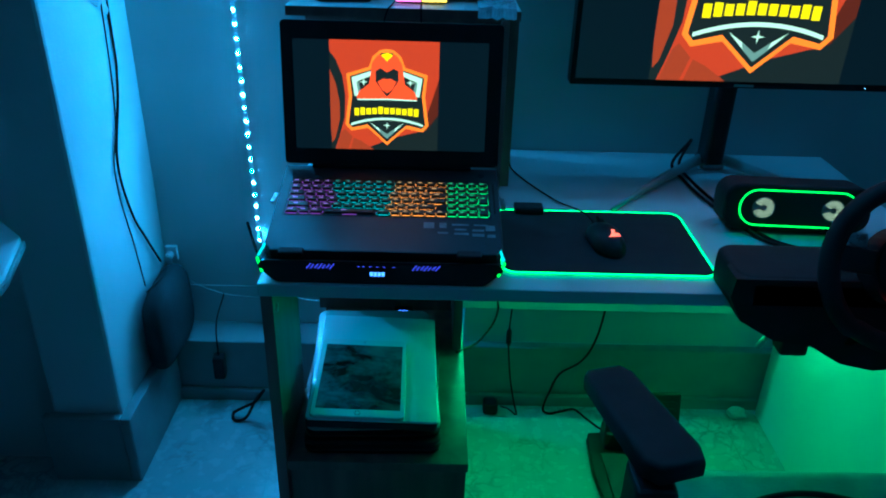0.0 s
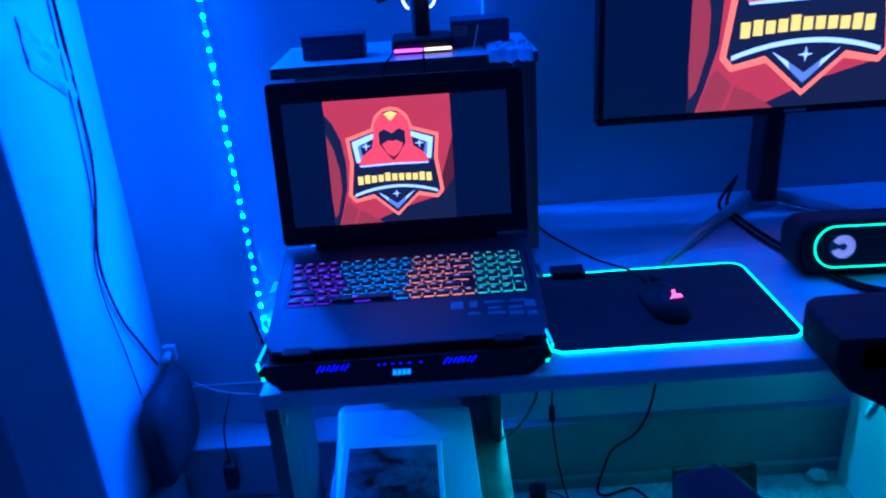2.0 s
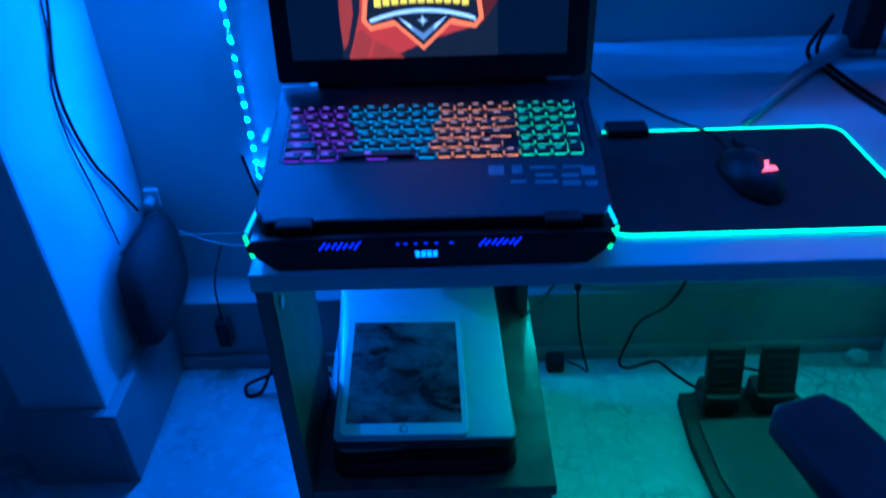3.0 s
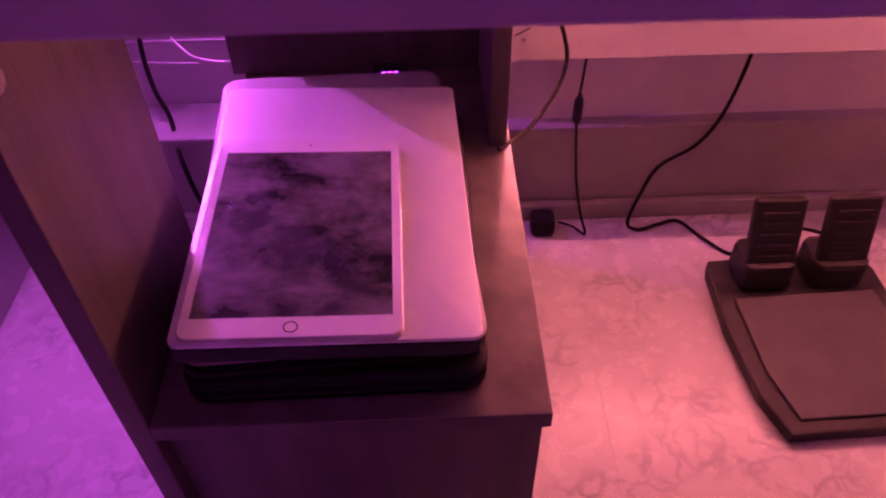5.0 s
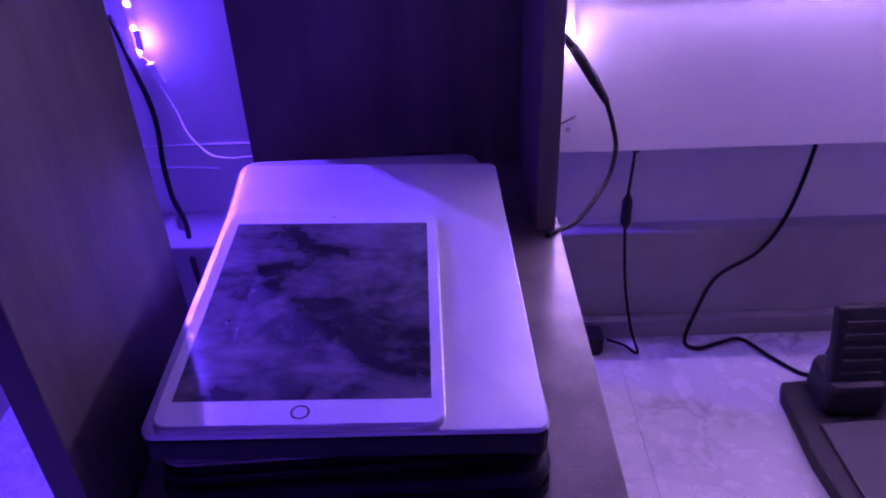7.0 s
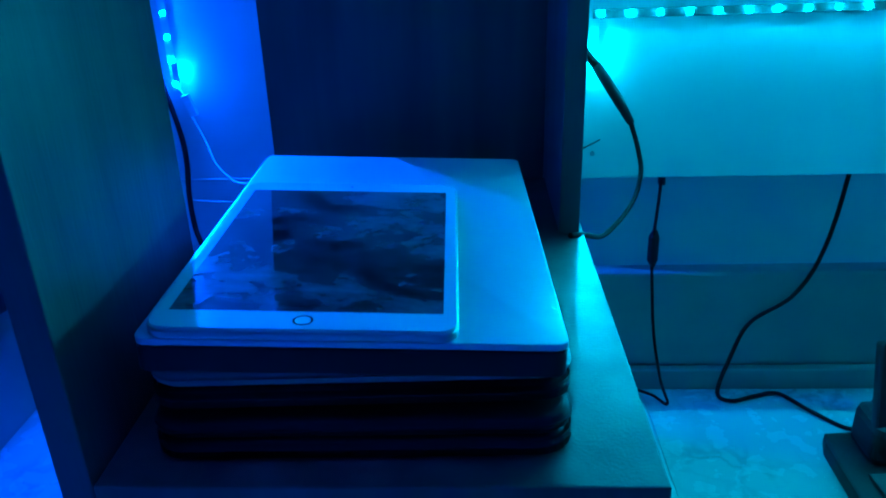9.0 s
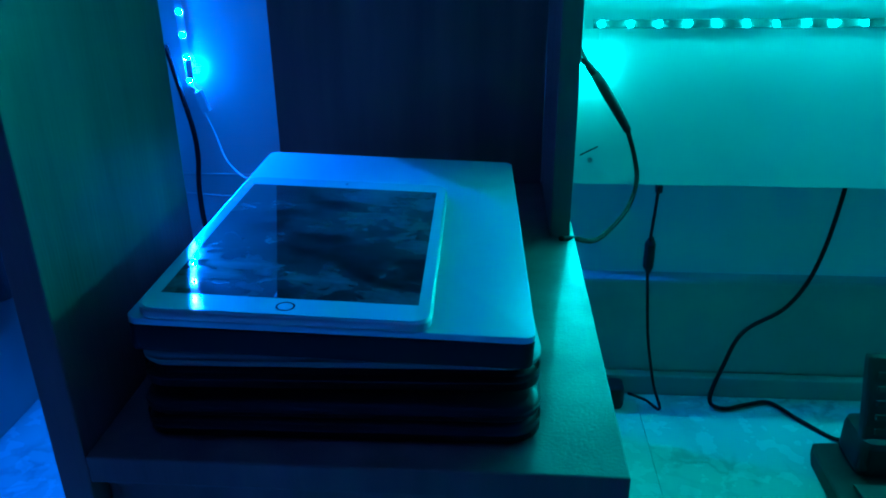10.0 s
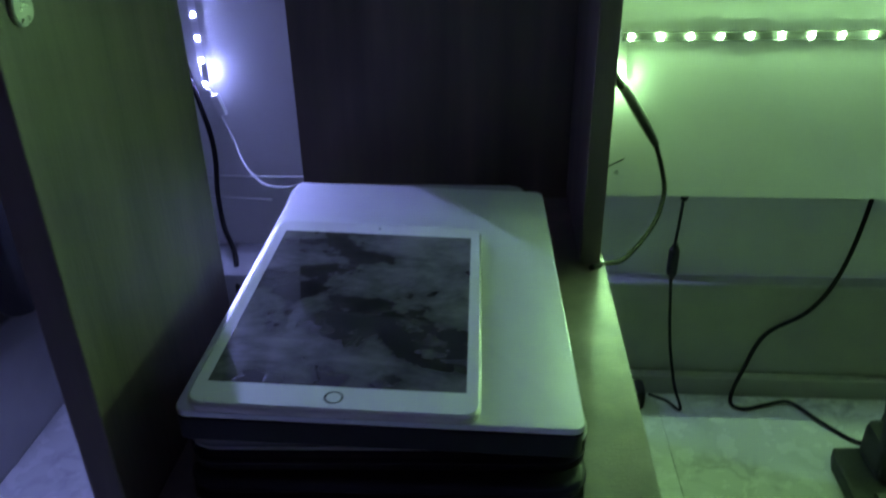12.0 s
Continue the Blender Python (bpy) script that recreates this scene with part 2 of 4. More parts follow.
part("side_panel", box(0.069, 0.087, 1.84, 2.03, TOP, 1.094, 0.001), M_WOOD, hutch)
part("back_panel", box(-0.353, 0.066, 2.01, 2.028, TOP, 1.094, 0.001), M_WOOD, hutch)


# ---- LED strips ----
def led_strip(label, a, b, n, face, material, backing, thick=0.00015):
    """A flat tape from a to b with n small lit diodes that face the given way."""
    strip = thing("led_strip", label, "LED strip")
    a, b, f = Vector(a), Vector(b), Vector(face)
    along = (b - a).normalized()
    side = along.cross(f)
    rot = Matrix((along, side, f)).transposed().to_4x4()
    tape = Matrix.Translation((a + b) / 2) @ rot
    ln = (b - a).length
    part("tape", box(-ln / 2 - 0.01, ln / 2 + 0.01, -0.005, 0.005, 0.0, 0.0006, m=tape), backing, strip)
    me = None
    for i in range(n):
        m = Matrix.Translation(a + (b - a) * (i / (n - 1)) + f * 0.0006) @ rot
        if me is None:
            ring = [(math.cos(k * math.pi / 4), math.sin(k * math.pi / 4)) for k in range(8)]
            lamp = prism([(0.0025 * a, 0.0025 * b) for a, b in ring], 0.0, thick)
            prism([(0.0017 * a, 0.0017 * b) for a, b in ring], thick, thick + 0.00015, bm=lamp, mi=1)
            ob = part("diode", lamp, [material, M_CORE], strip)
        else:
            ob = new("diode", me)
        me = ob.data
        ob.parent, ob.matrix_basis = strip, m
    return strip


led_strip("LED tape running up the painted wall, glowing", (-0.5347, WALL_Y - 0.002, 0.740), (-0.572, WALL_Y - 0.002, 2.666), 59, (0, -1, 0), M_LEDW, M_WHITE, 0.0006)
led_strip("LED tape end hanging below the desk, glowing brightly", (-0.529, WALL_Y - 0.002, 0.448), (-0.534, WALL_Y - 0.002, 0.706), 9, (0.15, -0.989, 0), M_LEDL, M_WHITE)
# unseen strip added high on the wall to fill the desk with light
led_strip("unseen LED tape added along the wall top as fill light, glowing", (-0.25, 2.074, 2.34), (2.2, 2.074, 2.34), 60, (0, -0.90, -0.436), M_LEDF, M_BLACK)
led_strip("LED tape on the modesty panel, glowing", (0.042, 1.976, 0.551), (0.80, 1.976, 0.556), 24, (0, -1, 0), M_LEDD, M_TAPE, 0.0007)
tail = thing("led_tape_tail", "folded end of LED tape with a diode turned to the wall", "LED strip")
fold = pose(-0.5215, 2.1352, 0.466, 0, 0, 62)
part("tape", box(-0.0008, 0.0008, -0.006, 0.006, -0.014, 0.014, 0.0003, 1, m=fold), M_WHITE, tail)
part("diode", box(0.0010, 0.0022, -0.002, 0.002, -0.002, 0.002, m=fold), glow("led_tail", WALL_LED, LOW_POWER * 0.05), tail)
structure("trim", box(-0.78, -0.302, WALL_Y - 0.003, WALL_Y, 0.300, 0.304), M_CORDW, "thin pale plaster line along the wall", "trim")


# ---- on the base cabinet: laptops, tablet, power bank ----


def smudged(name):
    """Dark glass under wiped finger grease: warped, streaky clouds with a few dense dabs."""
    m = mat(name, (0.23, 0.23, 0.225), (0.008, 0.009, 0.010), rough=0.14, scale=11, fine=40, bump=0.0, stretch=(1, 1.35, 1), spread=0.34, coat=0.8)
    nt = m.node_tree
    bsdf = nt.nodes["Principled BSDF"]
    ramp = bsdf.inputs["Base Color"].links[0].from_node
    cloud = ramp.inputs[0].links[0].from_node
    cloud.inputs["Detail"].default_value, cloud.inputs["Roughness"].default_value, cloud.inputs["Distortion"].default_value = 9, 0.64, 0.45
    dab = nt.nodes.new("ShaderNodeTexNoise")
    dab.inputs["Scale"].default_value, dab.inputs["Detail"].default_value, dab.inputs["Roughness"].default_value, dab.inputs["Distortion"].default_value = 34, 9, 0.64, 0.45
    lim = nt.nodes.new("ShaderNodeValToRGB")
    for one in (lim, ramp):
        one.color_ramp.elements[0].position, one.color_ramp.elements[1].position = 0.42, 0.72
    mix = nt.nodes.new("ShaderNodeMix")
    mix.data_type = "RGBA"
    mix.inputs["B"].default_value = (0.24, 0.24, 0.23, 1)
    nt.links.new(cloud.inputs["Vector"].links[0].from_socket, dab.inputs["Vector"])
    nt.links.new(dab.outputs["Fac"], lim.inputs[0])
    half = nt.nodes.new("ShaderNodeMath")
    half.operation = "MULTIPLY"
    nt.links.new(lim.outputs[0], half.inputs[0])
    nt.links.new(cloud.outputs["Fac"], half.inputs[1])
    nt.links.new(half.outputs[0], mix.inputs["Factor"])
    nt.links.new(ramp.outputs[0], mix.inputs["A"])
    nt.links.new(mix.outputs["Result"], bsdf.inputs["Base Color"])
    grease = nt.nodes.new("ShaderNodeRGBToBW")
    nt.links.new(mix.outputs["Result"], grease.inputs[0])
    rub = nt.nodes.new("ShaderNodeMapRange")
    rub.inputs["From Min"].default_value, rub.inputs["From Max"].default_value = 0.01, 0.20
    rub.inputs["To Min"].default_value, rub.inputs["To Max"].default_value = 0.012, 0.11
    nt.links.new(grease.outputs[0], rub.inputs["Value"])
    nt.links.new(rub.outputs[0], bsdf.inputs["Roughness"])
    return m


M_SMUDGE = smudged("smudged_glass")
M_TABWHITE = mat("white_glass", (0.80, 0.78, 0.77), (0.77, 0.75, 0.74), rough=0.05, scale=10, fine=60, bump=0.0, coat=0.6)
M_GOLD = mat("rose_aluminium", (0.72, 0.62, 0.58), rough=0.35, metal=0.7, scale=10, fine=300, bump=0.02)
M_GREYLID = mat("grey_laptop_lid", (0.46, 0.46, 0.45), (0.40, 0.40, 0.39), rough=0.4, metal=0.3, scale=12, fine=300, bump=0.03)
M_DIGIT = glow("blue_digits", (0.08, 0.12, 1.0), 6.0)


def closed_laptop(name, label, w, d, h, r, lid, base, at, lid_share=0.4, edge=0.004):
    """A closed laptop: rounded base, lid with a seam between, hinge bar and rubber feet."""
    lap = thing(name, label, "laptop", at=at)
    foot = 0.002
    part("base", prism(rounded(0, w, 0, d, r), foot, h * (1 - lid_share) - 0.0006, edge * 0.9, 3), base, lap, smooth=True)
    part("lid", prism(rounded(0, w, 0, d, r), h * (1 - lid_share) + 0.0004, h, edge * 0.55, 3), lid, lap, smooth=True)
    part("hinge", tube([(0.004, d * 0.18, h * 0.45), (0.004, d * 0.82, h * 0.45)], h * 0.2, 10), M_BLACK, lap)
    for x in (0.03, w - 0.03):
        for y in (0.03, d - 0.03):
            part("rubber_foot", cyl(0.007, 0, foot + 0.001, 12, m=pose(x, y, 0)), M_SOFT, lap)
    return lap


closed_laptop("black_laptop", "thick closed black laptop at the bottom of a stack", 0.258, 0.385, 0.0287, 0.022, M_BLACK, M_BLACK, pose(-0.304, 1.437, 0.3605, 0, 0, 1.0), 0.45, 0.0130)
closed_laptop("grey_laptop", "closed laptop with grey lid and rounded black base", 0.252, 0.412, 0.0285, 0.02, M_GREYLID, M_BLACK, pose(-0.2975, 1.434, 0.3990, -0.5, 1.6, 4.3), 0.45, 0.0130)
# silver laptop's base is coloured black for the shade on its front
closed_laptop("silver_laptop", "closed silver aluminium laptop lying on the stack", 0.2425, 0.354, 0.0235, 0.008, M_SILVER, M_BLACK, pose(-0.296, 1.4285, 0.4302, -0.6, 2.4, 1.5), 0.20, 0.0016)

tab = thing("tablet", "white tablet with dark smudged screen and round home button", "tablet", at=pose(-0.2880, 1.4275, 0.4538, -0.6, 2.4, 1.3))
part("body", prism(rounded(0, 0.1741, 0, 0.2506, 0.0115), 0.0, 0.0066, 0.0022, 3), M_GOLD, tab, "rose aluminium back shell", True)
part("front_glass", prism(rounded(0.0012, 0.1729, 0.0012, 0.2494, 0.0105), 0.0066, 0.0074, 0.0003, 1), M_TABWHITE, tab, "white glass bezel")
part("screen", prism([(0.0088, 0.0215), (0.1653, 0.0215), (0.1653, 0.2300), (0.0088, 0.2300)], 0.0074, 0.00752), M_SMUDGE, tab, "dark screen covered in finger smudges")
ring = bmesh.new()
for k in range(36):
    a, b = 2 * math.pi * k / 36, 2 * math.pi * (k + 1) / 36
    ring.faces.new([ring.verts.new((0.087 + r * math.cos(q), 0.0112 + r * math.sin(q), 0.00753)) for r, q in ((0.0047, a), (0.0057, a), (0.0057, b), (0.0047, b))])
bmesh.ops.remove_doubles(ring, verts=ring.verts[:], dist=1e-6)
part("home_button", ring, M_GLASS, tab, "thin metal ring")
part("camera_lens", cyl(0.0012, 0.0074, 0.0076, 12, m=pose(0.087, 0.2405, 0)), M_BLACK, tab)

bank = thing("power_bank", "white power bank with a black meter showing blue digits", "power bank")
part("body", box(-0.262, -0.112, 1.893, 1.921, 0.3605, 0.3725, 0.003), M_WHITE, bank)
part("meter", box(-0.160, -0.113, 1.9225, 1.942, 0.3605, 0.3800, 0.002), M_BLACK, bank, "black plastic meter")
for x in (-0.146, -0.138, -0.130):
    part("digit", box(x - 0.0022, x + 0.0022, 1.9214, 1.9222, 0.3740, 0.3782), M_DIGIT, bank)


# ---- gaming laptop on its cooler ----
M_DECK = mat("dark_brushed_deck", (0.030, 0.030, 0.034), (0.02, 0.02, 0.023), rough=0.42, metal=0.3, scale=12, fine=500, bump=0.05)
M_KEY = mat("key_plastic", (0.02, 0.02, 0.022), rough=0.5, scale=40, fine=500)
ZONES = [glow("backlight_purple", (0.45, 0.06, 0.85), 0.42), glow("backlight_cyan", (0.0, 0.55, 0.75), 0.75), glow("backlight_orange", (1.0, 0.26, 0.07), 1.2), glow("backlight_green", (0.22, 0.85, 0.30), 1.0)]
LEGEND = [glow("legend_purple", (0.5, 0.2, 0.9), 0.7), glow("legend_cyan", (0.2, 0.6, 0.75), 0.5), glow("legend_orange", (1.0, 0.45, 0.25), 0.7), glow("legend_green", (0.3, 0.85, 0.45), 0.6)]
M_STICK = mat("worn_sticker", (0.22, 0.23, 0.24), (0.12, 0.12, 0.13), rough=0.5, scale=60)

TILT = 12.5
lap = thing("gaming_laptop", "open black gaming laptop with coloured backlit keyboard", "laptop", at=pose(-0.348, 1.452, 0.766, TILT, 0, 0))
LW, LD, LT = 0.396, 0.250, 0.022
bs = part("base", prism([(0.012, 0), (LW - 0.012, 0), (LW, 0.02), (LW, LD), (0, LD), (0, 0.02)], 0.0, LT, 0.003, 2), M_DECK, lap, "dark palm rest and body")
KX, KY, KW, KD = 0.020, 0.098, 0.356, 0.104
part("key_well", box(KX - 0.003, KX + KW + 0.003, KY - 0.003, KY + KD + 0.003, LT, LT + 0.0006), M_BLACK, bs)
u = KW / 19.0
edges = (0, 4.2 * u, 9.4 * u, 14.9 * u, KW)
key_meshes = {}


def key(col, row, width, depth=1.0):
    """One key: a tapered cap with a lit bar for its legend, over the backlight."""
    zone = max(z for z in range(4) if col * u >= edges[z] - 0.3 * u)
    tag = (zone, width, depth)
    pitch = KD / 6
    if tag not in key_meshes:
        w, d = width * u - 0.0028, depth * pitch - 0.0050
        b = bmesh.new()
        bmesh.ops.create_cube(b, size=1)
        for v in b.verts:
            k = 0.86 if v.co.z > 0 else 1.0
            v.co = Vector((v.co.x * w * k, v.co.y * d * k, v.co.z * 0.0032 + 0.0016))
        lw = min(w * 0.42, 0.008)
        f = b.faces.new([b.verts.new(c) for c in ((-lw / 2 - w * 0.12, -0.0005, 0.00328), (lw / 2 - w * 0.12, -0.0005, 0.00328), (lw / 2 - w * 0.12, 0.0018, 0.00328), (-lw / 2 - w * 0.12, 0.0018, 0.00328))])
        f.material_index = 1
        for c in ((-min(0.42, 0.012 / w), -d / 2 - 0.0024), ):
            f = b.faces.new([b.verts.new(q) for q in ((c[0] * w, c[1], -0.0006), (-c[0] * w, c[1], -0.0006), (-c[0] * w, c[1] + 0.0022, -0.0003), (c[0] * w, c[1] + 0.0022, -0.0003))])
            f.material_index = 2
        for s in (-1, 1):
            f = b.faces.new([b.verts.new(q) for q in ((s * (w / 2 + 0.0002), -d / 2, -0.0005), (s * (w / 2 + 0.0009), -d / 2, -0.0005), (s * (w / 2 + 0.0009), d * 0.1, -0.0005), (s * (w / 2 + 0.0002), d * 0.1, -0.0005))][::s])
            f.material_index = 2
        ob = part("key", b, [M_KEY, LEGEND[zone], ZONES[zone]], bs)
        key_meshes[tag] = ob.data
    else:
        ob = new("key", key_meshes[tag])
        ob.parent = bs
    ob.location = (KX + (col + width / 2) * u, KY + KD - (row + depth / 2) * pitch - 0.0008, LT + 0.0016)


for row, spans in enumerate((
        [1.0] * 15,
        [1.0] * 13 + [2.0],
        [1.5] + [1.0] * 12 + [1.5],
        [1.75] + [1.0] * 11 + [2.25],
        [2.25] + [1.0] * 10 + [1.75],
        [1.25, 1.0, 1.25, 5.0, 1.25, 1.0, 1.0, 1.25, 1.0, 1.0])):
    c = 0.0
    for width in spans:
        key(c, row, width)
        c += width
    for k in range(4):
        if row < 2 or k < 3:
            key(15.0 + k, row, 1.0)
key(18.0, 2, 1.0, 2.0), key(18.0, 4, 1.0, 2.0)
part("power_button", cyl(0.006, 0, 0.001, 16, m=pose(0.365, 0.226, LT)), M_BLACK, bs)
part("speaker_slot", box(LW - 0.012, LW - 0.0085, 0.11, 0.20, LT, LT + 0.0008), M_SOFT, bs)
for x, y, w, h in ((0.262, 0.066, 0.018, 0.016), (0.289, 0.068, 0.012, 0.014), (0.286, 0.052, 0.018, 0.004), (0.310, 0.075, 0.030, 0.004), (0.348, 0.075, 0.024, 0.004), (0.315, 0.062, 0.020, 0.004), (0.314, 0.050, 0.025, 0.005), (0.345, 0.060, 0.020, 0.005), (0.345, 0.046, 0.020, 0.008), (0.368, 0.062, 0.016, 0.014), (0.370, 0.044, 0.014, 0.008)):
    part("sticker", box(x, x + w, y, y + h, LT, LT + 0.0003), M_STICK, bs, "small worn pale sticker")

# the picture on both screens: plain emblem shapes
P_BG = glow("picture_red", (0.46, 0.030, 0.018), 1.2)
P_DARK = glow("picture_dark", (0.003, 0.006, 0.014), 1.0)
P_RED = glow("picture_scarlet", (0.85, 0.05, 0.025), 1.3)
P_ORANGE = glow("picture_orange", (1.0, 0.16, 0.03), 1.3)
P_NAVY = glow("picture_navy", (0.012, 0.014, 0.02), 1.0)
P_WHITE = glow("picture_silver", (0.62, 0.68, 0.74), 1.2)
P_GREY = glow("picture_grey", (0.16, 0.20, 0.25), 1.2)
P_YELLOW = glow("picture_yellow", (1.0, 0.62, 0.02), 1.2)
P_RUST = glow("picture_rust", (0.36, 0.035, 0.02), 1.0)
P_BROWN = glow("picture_brown", (0.10, 0.012, 0.010), 1.0)
PICTURE = [P_DARK, P_BG, P_NAVY, P_ORANGE, P_NAVY, P_WHITE, P_GREY, P_RED, P_YELLOW, P_RUST, P_BROWN]


def emblem(width, height, x0, s):
    """A flat lit picture in x, z, facing -y: dark ground, red square of side s from x0, and a shield with a bar and a chevron."""
    bm = bmesh.new()
    layer = [0]

    def poly(pts, mi):
        layer[0] += 1
        f = bm.faces.new([bm.verts.new((x0 + a * s, -0.00003 * layer[0], b * s)) for a, b in pts])
        f.material_index = mi
        f.normal_update()
        if f.normal.y > 0:
            f.normal_flip()

    f = bm.faces.new([bm.verts.new(c) for c in ((0, 0, 0), (width, 0, 0), (width, 0, height), (0, 0, height))])
    poly([(0.0, 0.0), (1, 0), (1, 1), (0, 1)], 1)
    poly([(0.62, 0.0), (1, 0), (1, 0.66), (0.95, 0.50), (0.85, 0.2)], 10)
    poly([(0.30, 0.0), (1, 0), (1, 0.34), (0.9, 0.2), (0.6, 0.12)], 2)
    poly([(0, 0.90), (0.06, 0.82), (0.115, 0.68), (0.14, 0.50), (0.13, 0.30), (0.08, 0.12), (0.04, 0.0), (0, 0.0)], 2)
    poly([(0, 0.74), (0.05, 0.62), (0.085, 0.44), (0.085, 0.28), (0.04, 0.10), (0.01, 0.06), (0, 0.20)], 9)
    poly([(0.05, 0.0), (0.10, 0.16), (0.13, 0.19), (0.20, 0.12), (0.16, 0.0)], 9)
    poly([(0.18, 0.0), (0.215, 0.11), (0.29, 0.075), (0.40, 0.0)], 9)
    C = 0.524

    def sym(half, mi):
        """An outline given by half widths and heights, mirrored about the emblem's axis."""
        poly([(C + a, b) for a, b in half] + [(C - a, b) for a, b in half[::-1] if a > 0], mi)

    def pair(half, mi):
        poly([(C + a, b) for a, b in half], mi)
        poly([(C - a, b) for a, b in half], mi)

    def star(a, b, r):
        poly([(a + (r if k % 2 == 0 else r * 0.24) * math.sin(k * math.pi / 4), b + (r if k % 2 == 0 else r * 0.24) * math.cos(k * math.pi / 4)) for k in range(8)], 5)

    sym([(0, 0.045), (0.175, 0.205), (0.335, 0.175), (0.388, 0.235), (0.352, 0.50), (0.372, 0.70), (0.165, 0.765), (0.130, 0.86), (0.065, 0.915), (0, 0.928)], 3)
    sym([(0, 0.075), (0.182, 0.238), (0.325, 0.205), (0.358, 0.242), (0.322, 0.50), (0.342, 0.678), (0.145, 0.742), (0.108, 0.845), (0.055, 0.89), (0, 0.90)], 2)
    pair([(0.15, 0.728), (0.325, 0.668), (0.300, 0.50), (0.262, 0.50), (0.280, 0.630), (0.15, 0.685)], 5)
    pair([(0.262, 0.50), (0.280, 0.630), (0.262, 0.640), (0.235, 0.50)], 6)
    star(C + 0.214, 0.628, 0.040)
    star(C - 0.214, 0.628, 0.040)
    sym([(0, 0.47), (0.282, 0.478), (0.255, 0.545), (0.165, 0.612), (0.150, 0.70), (0.138, 0.80), (0.085, 0.872), (0, 0.885)], 7)
    sym([(0, 0.815), (0.055, 0.875), (0, 0.895)], 8)
    sym([(0, 0.50), (0.045, 0.55), (0.105, 0.64), (0.105, 0.73), (0.06, 0.755), (0, 0.72)], 2)
    sym([(0, 0.53), (0.05, 0.565), (0.085, 0.635), (0.03, 0.665), (0, 0.655)], 7)
    sym([(0, 0.468), (0.275, 0.462), (0.275, 0.474), (0, 0.482)], 5)
    for k in range(11):
        a = 0.222 + k * 0.0552
        lift = 0.014 - 0.25 * (a - 0.5) ** 2
        poly([(a, 0.325 + lift), (a + 0.043, 0.325 + lift), (a + 0.043, 0.382 + lift + 0.012 * (k in (0, 1, 4, 9, 10))), (a, 0.382 + lift + 0.012 * (k in (0, 1, 4, 9, 10)))], 8)
    arc = [(C - 0.335 + 0.67 * k / 16, 0.305 - 0.235 * (k / 16 - 0.5) ** 2) for k in range(17)]
    poly(arc + [(a, b - 0.022) for a, b in arc[::-1]], 5)
    pair([(0, 0.105), (0.155, 0.255), (0.075, 0.205), (0, 0.150)], 5)
    pair([(0, 0.105), (0, 0.150), (0.075, 0.205), (0.065, 0.165)], 6)
    star(C, 0.232, 0.036)
    return bm


lid = part("lid", prism(rounded(0, LW, 0, 0.258, 0.008), -0.004, 0.004, 0.0015, 2, pose(0, LD - 0.006, LT + 0.008, 82.8 - TILT, 0, 0)), M_BLACK, lap, "open black display lid")
part("screen", emblem(0.348, 0.196, 0.0645, 0.196), PICTURE, lid, "lit screen with a red and white shield emblem").matrix_basis = pose(0.022, LD - 0.006, LT + 0.008, -(90 - 82.8 + TILT), 0, 0) @ pose(0, -0.0046, 0.030)
part("hinge", tube([(0.05, LD - 0.004, LT + 0.004), (LW - 0.05, LD - 0.004, LT + 0.004)], 0.006, 12), M_BLACK, lap)

cool = thing("cooling_pad", "black laptop cooler with blue fan lights and coloured wing accents", "laptop cooler")
M_FAN = glow("fan_blue", (0.06, 0.05, 0.9), 0.9)
M_WING = glow("wing_green", (0.15, 0.9, 0.12), 1.4)
M_WINGR = glow("wing_cyan", (0.15, 0.6, 0.9), 1.1)
body = bmesh.new()
prof = [(-0.322, TOP), (0.016, TOP), (0.046, 0.772), (0.040, 0.786), (-0.345, 0.786), (-0.352, 0.772)]
front = [body.verts.new((x, 1.414, z)) for x, z in prof]
mid = [body.verts.new((x * 1.0, 1.452, z if z < 0.78 else 0.768)) for x, z in prof]
back = [body.verts.new((x, 1.700, z if z < 0.75 else z + 0.026)) for x, z in prof]
for a, b in ((front, mid), (mid, back)):
    for k in range(6):
        body.faces.new((a[k], a[(k + 1) % 6], b[(k + 1) % 6], b[k]))
body.faces.new(front[::-1]), body.faces.new(back)
bmesh.ops.recalc_face_normals(body, faces=body.faces[:])
bmesh.ops.bevel(body, geom=body.edges[:], offset=0.0025, segments=2, affect="EDGES")
cb = part("body", body, M_BLACK, cool)
part("display", box(-0.172, -0.144, 1.4118, 1.4138, 0.760, 0.772, 0.001), M_BLACK, cool)
for k in range(4):
    part("digit", box(-0.1695 + k * 0.0062, -0.1648 + k * 0.0062, 1.4108, 1.4116, 0.7625, 0.7695), glow("display_blue", (0.10, 0.18, 1.0), 3.0) if k == 0 else bpy.data.materials["display_blue"], cool, "lit blue digit")
for x0 in (-0.268, -0.098):
    for k in range(7):
        q = x0 + k * 0.0062
        part("fan_vent", box(-0.0009, 0.0009, -0.0006, 0.0006, -0.006 + 0.001 * (k % 3), 0.006 - 0.0012 * ((k * 2) % 3), m=pose(q, 1.4134, 0.7775, 0, 38, 0)), M_FAN, cool, "slit lit blue by the fan behind")
for x in (-0.19, -0.182, -0.171, -0.160, -0.149, -0.133):
    part("touch_mark", box(x, x + 0.004, 1.4130, 1.4138, 0.7775, 0.7787), M_FAN, cool)
